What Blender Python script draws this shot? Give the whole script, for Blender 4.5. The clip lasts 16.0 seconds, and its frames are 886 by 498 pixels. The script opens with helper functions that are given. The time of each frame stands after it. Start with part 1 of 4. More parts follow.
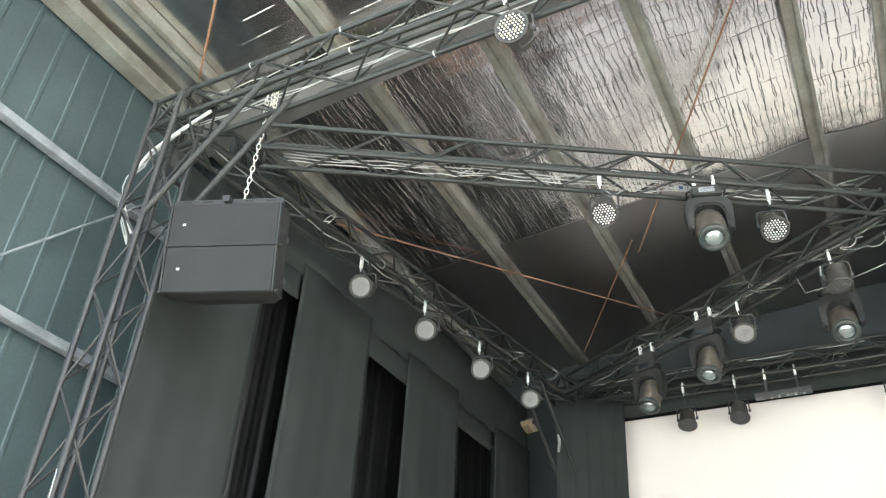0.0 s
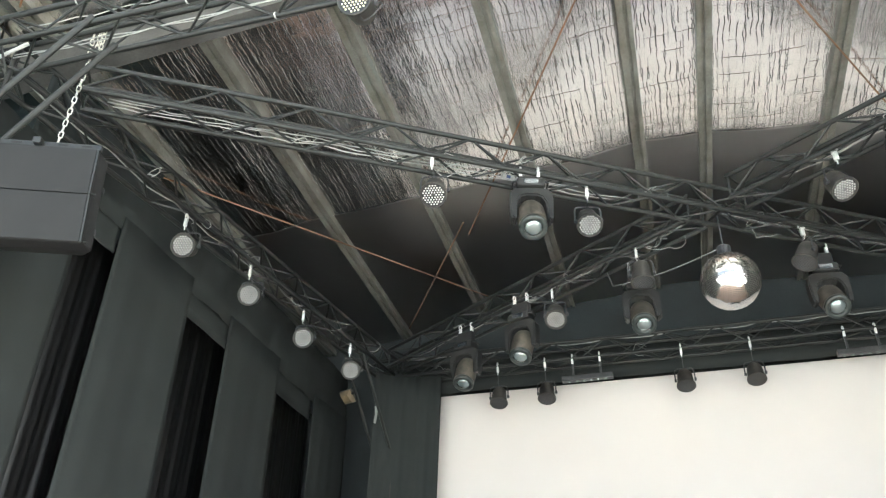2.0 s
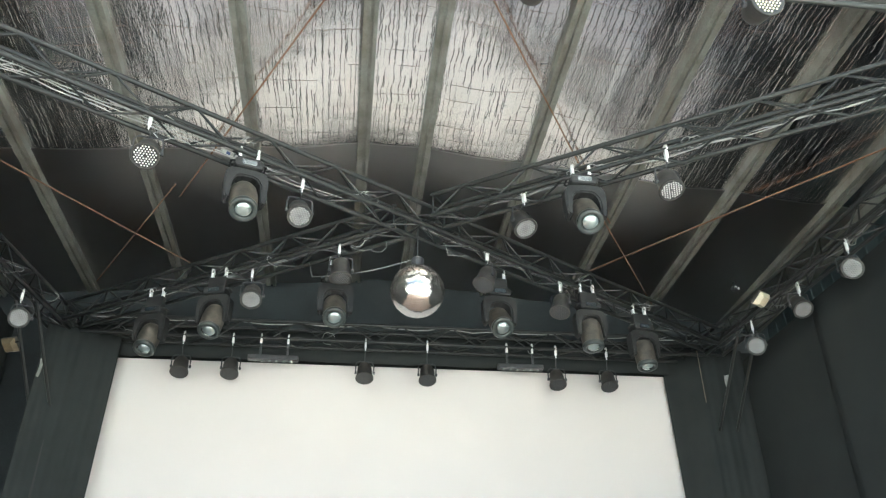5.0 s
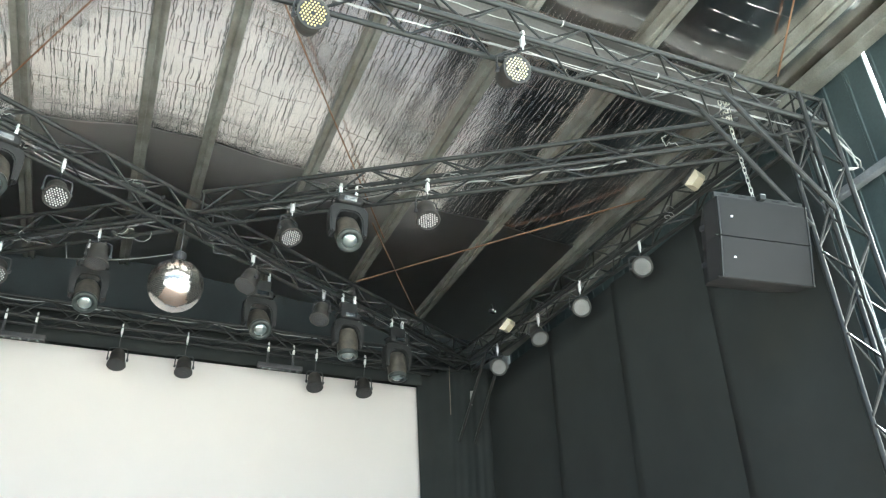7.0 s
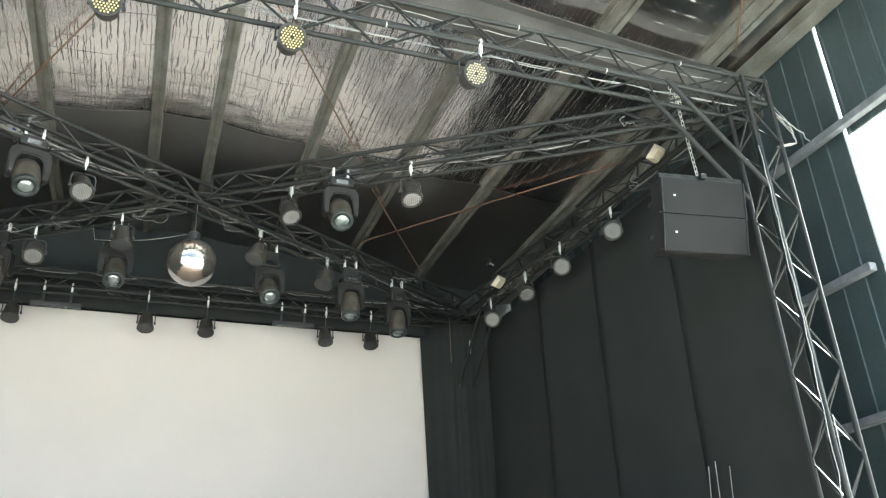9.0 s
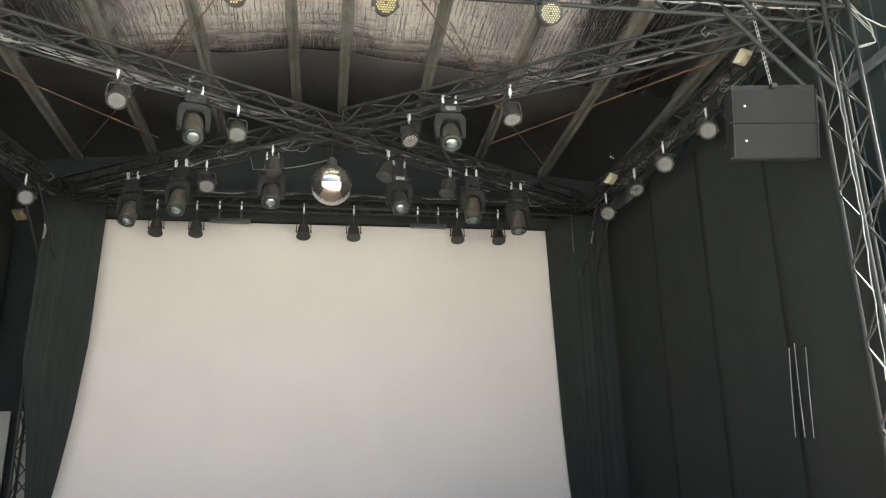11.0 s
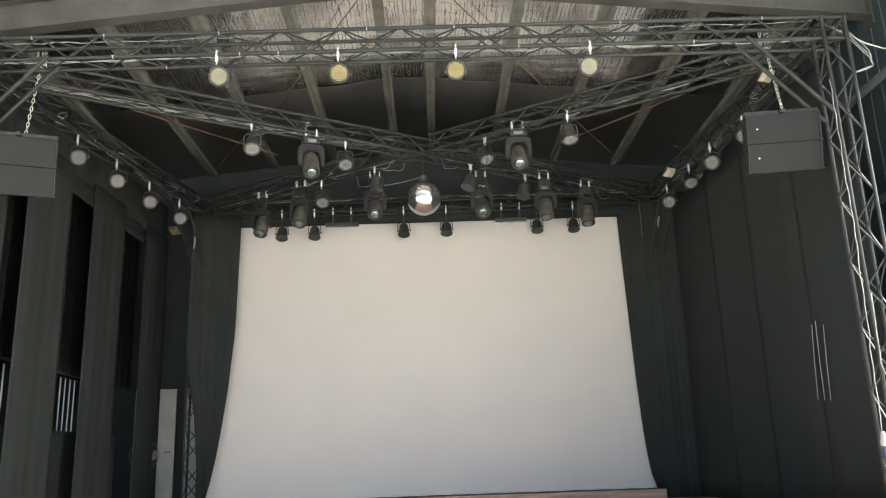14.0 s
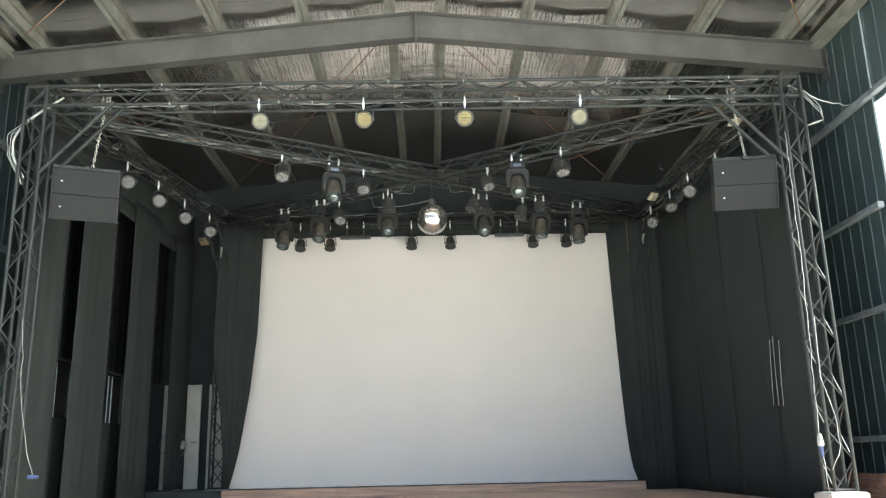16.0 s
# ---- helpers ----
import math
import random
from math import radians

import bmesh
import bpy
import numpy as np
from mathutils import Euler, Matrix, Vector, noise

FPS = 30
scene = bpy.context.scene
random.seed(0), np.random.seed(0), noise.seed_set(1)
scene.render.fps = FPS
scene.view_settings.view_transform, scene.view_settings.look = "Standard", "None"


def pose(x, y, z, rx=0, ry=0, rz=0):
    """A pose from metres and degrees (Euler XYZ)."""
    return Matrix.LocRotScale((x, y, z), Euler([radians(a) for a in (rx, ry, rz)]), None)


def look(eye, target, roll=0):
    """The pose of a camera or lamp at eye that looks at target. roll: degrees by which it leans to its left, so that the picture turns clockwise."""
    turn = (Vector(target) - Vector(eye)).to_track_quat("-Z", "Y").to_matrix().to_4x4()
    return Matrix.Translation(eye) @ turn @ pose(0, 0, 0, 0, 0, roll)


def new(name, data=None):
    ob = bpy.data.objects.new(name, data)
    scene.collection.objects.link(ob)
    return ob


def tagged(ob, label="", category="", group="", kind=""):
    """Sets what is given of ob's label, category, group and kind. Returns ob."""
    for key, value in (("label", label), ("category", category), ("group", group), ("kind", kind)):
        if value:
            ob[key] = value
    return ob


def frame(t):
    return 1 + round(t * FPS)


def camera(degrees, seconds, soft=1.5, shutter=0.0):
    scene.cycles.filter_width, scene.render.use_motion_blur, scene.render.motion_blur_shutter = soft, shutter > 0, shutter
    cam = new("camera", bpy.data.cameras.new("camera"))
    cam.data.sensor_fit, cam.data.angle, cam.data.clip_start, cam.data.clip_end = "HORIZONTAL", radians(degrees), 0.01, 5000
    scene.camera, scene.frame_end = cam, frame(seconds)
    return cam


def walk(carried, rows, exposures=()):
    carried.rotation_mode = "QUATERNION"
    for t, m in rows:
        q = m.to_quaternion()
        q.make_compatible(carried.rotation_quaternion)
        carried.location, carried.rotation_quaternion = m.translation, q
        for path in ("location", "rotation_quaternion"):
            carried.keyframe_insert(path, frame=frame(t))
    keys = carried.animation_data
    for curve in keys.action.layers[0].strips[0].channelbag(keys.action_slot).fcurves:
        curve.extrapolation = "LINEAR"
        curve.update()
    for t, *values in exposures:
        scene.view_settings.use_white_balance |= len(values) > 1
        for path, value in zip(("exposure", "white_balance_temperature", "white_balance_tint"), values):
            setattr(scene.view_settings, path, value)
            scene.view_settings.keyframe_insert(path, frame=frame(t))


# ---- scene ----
cam = camera(56.9, 16.0, soft=1.25)
PATH = [
    (0, (-0.065, 0.408, 1.722), (-0.87, 1.842, 2.859), 3.4),
    (0.5, (-0.026, 0.415, 1.728), (-0.756, 1.889, 2.866), 2.4),
    (1, (0.001, 0.398, 1.724), (-0.623, 1.927, 2.854), 1.4),
    (1.5, (0.037, 0.399, 1.709), (-0.511, 1.972, 2.816), 1.1),
    (2, (0.092, 0.407, 1.705), (-0.371, 2.017, 2.797), 1.0),
    (2.5, (0.146, 0.416, 1.706), (-0.244, 2.054, 2.786), 1.8),
    (3, (0.181, 0.392, 1.713), (-0.146, 2.046, 2.79), 2.0),
    (3.5, (0.217, 0.377, 1.717), (0.006, 2.049, 2.794), 0.9),
    (4, (0.229, 0.323, 1.733), (0.153, 2.002, 2.817), 0.3),
    (4.5, (0.216, 0.24, 1.711), (0.288, 1.923, 2.788), -0.1),
    (5, (0.224, 0.138, 1.714), (0.438, 1.833, 2.754), -0.8),
    (5.2, (0.239, 0.094, 1.694), (0.548, 1.777, 2.731), -1.3),
    (7.3, (0.529, -0.52, 1.667), (1.233, 1.056, 2.677), -2.4),
    (7.5, (0.522, -0.619, 1.665), (1.243, 0.962, 2.657), -2.7),
    (8, (0.515, -0.892, 1.636), (1.243, 0.716, 2.576), -3.2),
    (8.5, (0.551, -1.239, 1.608), (1.242, 0.397, 2.526), -3.3),
    (9, (0.56, -1.562, 1.567), (1.205, 0.115, 2.445), -2.7),
    (9.5, (0.584, -1.924, 1.536), (1.157, -0.147, 2.253), -2.2),
    (10, (0.686, -2.316, 1.519), (1.106, -0.483, 2.2), -1.7),
    (10.2, (0.72, -2.452, 1.505), (1.114, -0.609, 2.175), -1.5),
    (12.3, (0.996, -4.154, 1.445), (1.118, -2.225, 1.958), -2.3),
    (12.5, (1.007, -4.301, 1.448), (1.116, -2.37, 1.956), -2.4),
    (13, (1.072, -4.69, 1.465), (1.105, -2.756, 1.976), -1.8),
    (13.5, (1.04, -5.071, 1.443), (1.069, -3.142, 1.97), -1.8),
    (14, (1.001, -5.45, 1.438), (1.031, -3.518, 1.954), -2.0),
    (14.5, (1.032, -5.854, 1.454), (0.996, -3.92, 1.964), -2.2),
    (15, (0.947, -6.309, 1.455), (0.955, -4.386, 2.006), -2.5),
    (15.5, (0.858, -6.745, 1.432), (0.888, -4.82, 1.972), -1.9),
    (16, (0.804, -7.187, 1.45), (0.843, -5.25, 1.947), -1.3),
]
walk(cam, [(t, look(eye, target, roll)) for t, eye, target, roll in PATH],
     exposures=((0, 3.60, 5770, -4), (0.7, 3.53, 5770, -4), (1.5, 3.36, 5750, -4), (3, 3.44, 5690, -5), (4, 3.36, 5650, -6), (5.2, 3.33, 5600, -7), (7.3, 3.33, 5550, -8), (8, 3.28, 5590, -8), (9, 3.02, 5780, -7), (10, 2.84, 6130, -3), (12.3, 2.72, 6260, -2), (15, 2.78, 6060, -4), (16, 2.85, 5930, -6)))
# ---- world, sun, exposure ----
world = bpy.data.worlds.new("world")
scene.world = world
world.use_nodes = True
wn = world.node_tree
sky = wn.nodes.new("ShaderNodeTexSky")
sky.sky_type = "NISHITA"
sky.sun_disc = False
sky.sun_elevation = radians(48)
sky.sun_rotation = radians(92)
sky.air_density, sky.dust_density, sky.ozone_density = 0.4, 7.0, 0.0
wn.links.new(sky.outputs[0], wn.nodes["Background"].inputs[0])
wn.nodes["Background"].inputs[1].default_value = 0.15
sun_data = bpy.data.lights.new("sun", "SUN")
sun_data.energy, sun_data.angle, sun_data.color = 2.6, radians(0.5), (1.0, 0.965, 0.915)
sun = new("sun", sun_data)
sun.matrix_world = look((20, -0.6, 22), (0, 0, 0))


# ---- material helpers ----
def material(name, color, rough=0.5, metal=0.0, var=0.25, scale=6.0, fine=60.0, bump=0.15, depth=0.004, stain=None, spec=0.5, stretch=(1, 1, 1)):
    """Principled surface with coarse and fine colour variation, roughness wear and a fine relief."""
    m = bpy.data.materials.new(name)
    m.use_nodes = True
    t = m.node_tree
    b = t.nodes["Principled BSDF"]
    b.inputs["Roughness"].default_value = rough
    b.inputs["Metallic"].default_value = metal
    b.inputs["Specular IOR Level"].default_value = spec
    co = t.nodes.new("ShaderNodeTexCoord")
    mp = t.nodes.new("ShaderNodeMapping")
    mp.inputs["Scale"].default_value = stretch
    t.links.new(co.outputs["Object"], mp.inputs[0])
    big, small = t.nodes.new("ShaderNodeTexNoise"), t.nodes.new("ShaderNodeTexNoise")
    for n, s in ((big, scale), (small, fine)):
        n.inputs["Scale"].default_value = s
        n.inputs["Detail"].default_value = 5
        t.links.new(mp.outputs[0], n.inputs["Vector"])
    ramp = t.nodes.new("ShaderNodeValToRGB")
    e = ramp.color_ramp.elements
    dark = [c * (1 - var) for c in color]
    lite = [min(1.0, c * (1 + var)) for c in color]
    e[0].position, e[1].position = 0.3, 0.7
    e[0].color, e[1].color = (*(stain or dark), 1), (*lite, 1)
    t.links.new(big.outputs[0], ramp.inputs[0])
    mix = t.nodes.new("ShaderNodeMix")
    mix.data_type = "RGBA"
    mix.blend_type = "OVERLAY"
    mix.inputs[0].default_value = min(0.8, var * 1.4)
    t.links.new(ramp.outputs[0], mix.inputs[6])
    t.links.new(small.outputs[0], mix.inputs[7])
    t.links.new(mix.outputs[2], b.inputs["Base Color"])
    rr = t.nodes.new("ShaderNodeMapRange")
    rr.inputs[3].default_value, rr.inputs[4].default_value = max(0.03, rough - 0.12), min(1.0, rough + 0.12)
    t.links.new(big.outputs[0], rr.inputs[0])
    t.links.new(rr.outputs[0], b.inputs["Roughness"])
    if bump:
        bp = t.nodes.new("ShaderNodeBump")
        bp.inputs["Strength"].default_value, bp.inputs["Distance"].default_value = bump, depth
        t.links.new(small.outputs[0], bp.inputs["Height"])
        t.links.new(bp.outputs[0], b.inputs["Normal"])
    return m


def foil_material():
    """Reflective insulation foil: flat sheet broken by thin pinched creases along the shed between wandering seams across it."""
    m = material("foil", (0.87, 0.84, 0.81), rough=0.2, metal=1.0, var=0.12, scale=1.2, fine=40, bump=0)
    t = m.node_tree
    b = t.nodes["Principled BSDF"]
    co = t.nodes.new("ShaderNodeTexCoord")

    def value(v, socket):
        if isinstance(v, float):
            socket.default_value = v
        else:
            t.links.new(v, socket)

    def calc(op, a, b=0.0, c=0.0):
        n = t.nodes.new("ShaderNodeMath")
        n.operation = op
        for k, v in enumerate((a, b, c)):
            value(v, n.inputs[k])
        return n.outputs[0]

    def ramp(v, lo, hi, to_lo=0.0, to_hi=1.0):
        n = t.nodes.new("ShaderNodeMapRange")
        n.interpolation_type = "SMOOTHSTEP"
        value(v, n.inputs[0])
        for k, w in enumerate((lo, hi, to_lo, to_hi)):
            n.inputs[k + 1].default_value = w
        return n.outputs[0]

    def field(scale, shift, detail=2.0):
        """Stretched noise over the sheet, 0 to 1."""
        mp = t.nodes.new("ShaderNodeMapping")
        mp.inputs["Scale"].default_value = scale
        mp.inputs["Location"].default_value = (shift, shift * 0.7, 0.0)
        t.links.new(co.outputs["Object"], mp.inputs[0])
        n = t.nodes.new("ShaderNodeTexNoise")
        n.inputs["Scale"].default_value = 1.0
        n.inputs["Detail"].default_value = detail
        t.links.new(mp.outputs[0], n.inputs["Vector"])
        return n.outputs[0]

    def chance(a, b, w):
        """A random number for each cell (a, b)."""
        v = t.nodes.new("ShaderNodeCombineXYZ")
        value(a, v.inputs[0]), value(b, v.inputs[1])
        v.inputs[2].default_value = w
        n = t.nodes.new("ShaderNodeTexWhiteNoise")
        n.noise_dimensions = "3D"
        t.links.new(v.outputs[0], n.inputs["Vector"])
        return n.outputs["Value"]

    sep = t.nodes.new("ShaderNodeSeparateXYZ")
    t.links.new(co.outputs["Object"], sep.inputs[0])
    x, y = sep.outputs[0], sep.outputs[1]
    # seams across the shed, about 0.26 m apart
    ys = calc("MULTIPLY_ADD", field((0.7, 0.5, 0.0), 4.0, 1.0), 0.30, y)
    ys = calc("MULTIPLY_ADD", field((9.0, 2.0, 0.0), 8.0, 1.0), 0.035, ys)
    v = calc("DIVIDE", ys, 0.26)
    vf = calc("FRACT", v)
    seam = ramp(calc("ABSOLUTE", calc("SUBTRACT", vf, 0.5)), 0.475, 0.50)
    seam = calc("MULTIPLY", seam, ramp(field((1.6, 2.6, 0.0), 71.0), 0.46, 0.58))

    # pinched creases along the shed, each running a strip or two
    def creases(pitch, shift, width, keep, strip):
        xs = calc("MULTIPLY_ADD", field((2.0, 5.0, 0.0), shift, 2.0), 0.06, x)
        xs = calc("MULTIPLY_ADD", field((25.0, 30.0, 0.0), shift + 5.0, 0.0), 0.007, xs)
        u = calc("DIVIDE", xs, pitch)
        col, uf = calc("FLOOR", u), calc("FRACT", u)
        w = calc("ADD", calc("DIVIDE", ys, strip), calc("MULTIPLY", chance(col, 0.0, shift + 6.0), 0.7))
        cell, wf = calc("FLOOR", w), calc("FRACT", w)
        middle = calc("MULTIPLY_ADD", chance(col, 0.0, shift + 1.0), 0.40, calc("MULTIPLY_ADD", chance(col, cell, shift + 2.0), 0.2, 0.2))
        line = ramp(calc("ABSOLUTE", calc("SUBTRACT", uf, middle)), 0.0, width, 1.0, 0.0)
        ends = ramp(calc("ABSOLUTE", calc("SUBTRACT", wf, 0.5)), 0.38, 0.50, 1.0, 0.0)
        there = ramp(chance(col, cell, shift + 3.0), keep - 0.5, keep + 0.1, 1.0, 0.0)
        sign = calc("MULTIPLY_ADD", calc("GREATER_THAN", chance(col, cell, shift + 4.0), 0.45), 2.0, -1.0)
        return calc("MULTIPLY", calc("MULTIPLY", line, sign), calc("MULTIPLY", ends, there))

    h = calc("ADD", creases(0.066, 3.0, 0.085, 0.9, 0.26), calc("MULTIPLY", creases(0.095, 23.0, 0.07, 0.85, 0.43), 0.9))
    h = calc("MULTIPLY", h, ramp(field((1.1, 1.7, 0.0), 61.0), 0.3, 0.65, 0.75, 1.7))
    h = calc("MULTIPLY_ADD", seam, -0.55, h)
    h = calc("MULTIPLY_ADD", calc("SUBTRACT", field((40.0, 14.0, 0.0), 5.0, 1.0), 0.5), 0.7, h)
    # each strip between two seams is slightly puffed
    h = calc("MULTIPLY_ADD", calc("SUBTRACT", calc("MULTIPLY", vf, calc("SUBTRACT", 1.0, vf)), 0.16), 1.2, h)
    h = calc("MULTIPLY_ADD", calc("SUBTRACT", field((4.5, 1.6, 0.0), 13.0, 1.0), 0.5), 4.0, h)
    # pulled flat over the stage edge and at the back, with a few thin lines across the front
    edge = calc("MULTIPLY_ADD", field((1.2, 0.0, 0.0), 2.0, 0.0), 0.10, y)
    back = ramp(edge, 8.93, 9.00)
    front = ramp(y, 4.78, 4.86, 1.0, 0.0)
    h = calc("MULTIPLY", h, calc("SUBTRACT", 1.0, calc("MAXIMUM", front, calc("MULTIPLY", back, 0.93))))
    line_at = calc("ABSOLUTE", calc("SUBTRACT", calc("FRACT", calc("DIVIDE", calc("MULTIPLY_ADD", field((1.1, 0.4, 0.0), 6.0, 1.0), 0.06, y), 0.23)), 0.5))
    thin = calc("MULTIPLY", ramp(line_at, 0.0, 0.03, 1.0, 0.0), ramp(field((2.2, 4.0, 0.0), 37.0, 3.0), 0.52, 0.58))
    h = calc("MULTIPLY_ADD", calc("MULTIPLY", thin, front), 1.3, h)
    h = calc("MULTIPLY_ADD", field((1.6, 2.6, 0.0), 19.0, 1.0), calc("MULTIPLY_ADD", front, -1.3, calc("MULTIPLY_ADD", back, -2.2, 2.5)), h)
    # past the seam: rougher, and greyed so the dark reflection there is painted in
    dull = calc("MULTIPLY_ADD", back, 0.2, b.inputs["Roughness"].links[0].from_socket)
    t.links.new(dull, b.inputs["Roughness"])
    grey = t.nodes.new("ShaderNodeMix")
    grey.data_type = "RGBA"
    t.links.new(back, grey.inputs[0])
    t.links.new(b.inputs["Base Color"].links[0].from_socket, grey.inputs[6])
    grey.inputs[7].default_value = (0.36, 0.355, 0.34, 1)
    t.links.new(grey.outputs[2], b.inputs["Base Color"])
    bp = t.nodes.new("ShaderNodeBump")
    bp.inputs["Strength"].default_value, bp.inputs["Distance"].default_value = 1.0, 0.0026
    t.links.new(h, bp.inputs["Height"])
    t.links.new(bp.outputs[0], b.inputs["Normal"])
    return m


def glass_material(name, tint, rough=0.05):
    m = bpy.data.materials.new(name)
    m.use_nodes = True
    b = m.node_tree.nodes["Principled BSDF"]
    b.inputs["Base Color"].default_value = (*tint, 1)
    b.inputs["Roughness"].default_value = rough
    b.inputs["Metallic"].default_value = 0.55
    b.inputs["Coat Weight"].default_value = 1.0
    b.inputs["Coat Roughness"].default_value = 0.03
    return m


def milky_material():
    """Milky translucent sheet, added in the wall slits so that daylight shows through."""
    m = material("milky_pane", (0.75, 0.76, 0.72), rough=0.5, var=0.1)
    t = m.node_tree
    thin, mix = t.nodes.new("ShaderNodeBsdfTranslucent"), t.nodes.new("ShaderNodeMixShader")
    thin.inputs["Color"].default_value = (0.8, 0.82, 0.78, 1)
    mix.inputs[0].default_value = 0.6
    t.links.new(t.nodes["Principled BSDF"].outputs[0], mix.inputs[1])
    t.links.new(thin.outputs[0], mix.inputs[2])
    t.links.new(mix.outputs[0], t.nodes["Material Output"].inputs["Surface"])
    return m


MILKY_PANE = milky_material()
BLACK_STEEL = material("black_steel", (0.018, 0.019, 0.0175), rough=0.46, var=0.35, scale=5, fine=90, spec=0.38)
BASE_STEEL = material("base_steel", (0.5, 0.5, 0.5), rough=0.4, metal=0.8)
BLACK_PLASTIC = material("black_plastic", (0.035, 0.035, 0.037), rough=0.45, var=0.3, scale=9, fine=150)
DUSTY_PLASTIC = material("dusty_plastic", (0.04, 0.037, 0.032), rough=0.6, var=0.4, scale=7, fine=120)
DUSTY_HEAD = material("dusty_head", (0.062, 0.054, 0.042), rough=0.6, var=0.6, scale=9, fine=120)
YOKE_PLASTIC = material("yoke_plastic", (0.02, 0.02, 0.019), rough=0.55, var=0.35, scale=9, fine=120, spec=0.3)
GRILLE = material("grille", (0.016, 0.016, 0.0155), rough=0.7, var=0.2, scale=3, fine=400, bump=0.5, depth=0.002, spec=0.25)
CABINET = material("cabinet_paint", (0.02, 0.02, 0.02), rough=0.6, var=0.25, scale=6, fine=250, bump=0.3, depth=0.002, spec=0.35)
SILVER = material("silver_clamp", (0.8, 0.8, 0.78), rough=0.35, metal=0.5, var=0.15)
CHAIN_METAL = material("zinc_chain", (0.62, 0.6, 0.52), rough=0.32, metal=0.9, var=0.3, scale=30)
WHITE_TAPE = material("white_cable", (0.33, 0.33, 0.31), rough=0.55, var=0.2)
BLUE_PLUG = material("blue_plug", (0.03, 0.05, 0.13), rough=0.4, var=0.2)
LED_WHITE = material("led_lens_white", (0.95, 0.94, 0.9), rough=0.3, metal=0.3, var=0.05, bump=0)
LED_PALE = material("led_lens_pale", (0.95, 0.86, 0.55), rough=0.3, metal=0.3, var=0.05, bump=0)
LED_WARM = material("led_lens_warm", (0.95, 0.76, 0.27), rough=0.3, metal=0.3, var=0.05, bump=0)
LENS_GLASS = glass_material("lens_glass", (0.30, 0.35, 0.34), 0.08)
# grey lens glass; also stands in for shaded lenses on the rear diagonal truss
DARK_LENS = glass_material("dark_lens", (0.22, 0.22, 0.22), 0.25)
MIRROR = material("mirror_tile", (0.82, 0.79, 0.74), rough=0.12, metal=1.0, var=0.08, bump=0)
SCREEN_CLOTH = material("screen_cloth", (0.74, 0.70, 0.66), rough=0.85, var=0.025, scale=0.7, fine=300, bump=0.1, depth=0.002)
DRAPE_CLOTH = material("drape_cloth", (0.027, 0.0305, 0.029), rough=0.9, var=0.13, scale=2.5, fine=250, bump=0.3, depth=0.003, spec=0.25)
PLASTIC_SHEET = material("black_sheet", (0.006, 0.006, 0.006), rough=0.36, var=0.3, scale=3, fine=30, bump=0.25, depth=0.02, stretch=(6, 6, 0.4))
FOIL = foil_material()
PURLIN_STEEL = material("galvanised_purlin", (0.195, 0.20, 0.178), rough=0.5, metal=0.15, var=0.25, scale=3, fine=50, stain=(0.135, 0.125, 0.10))
RAFTER_PAINT = material("grey_rafter_paint", (0.07, 0.069, 0.066), rough=0.6, var=0.25, scale=2, fine=40, stain=(0.053, 0.051, 0.047))
RUST = material("rusty_rod", (0.15, 0.10, 0.07), rough=0.8, stain=(0.21, 0.10, 0.045), var=0.4, scale=8, fine=80, bump=0.5)
WALL_SHEET = material("dark_wall_sheet", (0.042, 0.06, 0.062), rough=0.6, var=0.2, scale=1.3, fine=30, spec=0.5)
GIRT_STEEL = material("girt_steel", (0.16, 0.17, 0.18), rough=0.5, var=0.25)
BACK_WALL = material("back_wall_paint", (0.025, 0.031, 0.033), rough=0.8, var=0.3, scale=1.5)
WOOD = material("stage_boards", (0.47, 0.32, 0.235), rough=0.5, var=0.3, scale=3, fine=40, stretch=(0.4, 6, 6))
BRICK = material("brick", (0.4, 0.22, 0.16), rough=0.85, var=0.3, scale=8, fine=60, bump=0.5, depth=0.006)
MORTAR = material("mortar", (0.4, 0.37, 0.33), rough=0.9, var=0.2)
CONCRETE = material("concrete_ground", (0.40, 0.388, 0.365), rough=0.85, var=0.25, scale=0.6, fine=30, bump=0.3, depth=0.006)
DOOR_PAINT = material("pale_door_paint", (0.55, 0.54, 0.48), rough=0.6, var=0.12, scale=2)
FLOOD_GLASS = material("flood_lens", (0.5, 0.45, 0.32), rough=0.3, var=0.1)
# darker, browner lens colour for the flood light at the tower
FLOOD_BROWN = material("brown_flood_lens", (0.14, 0.11, 0.065), rough=0.45, var=0.3)
FAN_PAINT = material("fan_paint", (0.16, 0.16, 0.15), rough=0.5)


# ---- mesh helpers ----
def mesh_of(name, bm, smooth=False):
    me = bpy.data.meshes.new(name)
    bm.normal_update()
    bm.to_mesh(me)
    bm.free()
    if smooth:
        for p in me.polygons:
            p.use_smooth = True
    return me


def part(name, data, mat, parent=None, label="", m=None):
    """Link a mesh (or bmesh) as one object, under a thing or part if given."""
    me = mesh_of(name, data) if isinstance(data, bmesh.types.BMesh) else data
    if mat and not me.materials:
        me.materials.append(mat)
    ob = new(name, me)
    if parent:
        ob.parent = parent
    if m is not None:
        ob.matrix_basis = m
    if label:
        tagged(ob, label)
    return ob


def thing(name, label, category, group="", kind="", m=None):
    ob = new(name)
    ob.empty_display_size = 0.1
    if m is not None:
        ob.matrix_basis = m
    return tagged(ob, label, category, group, kind)


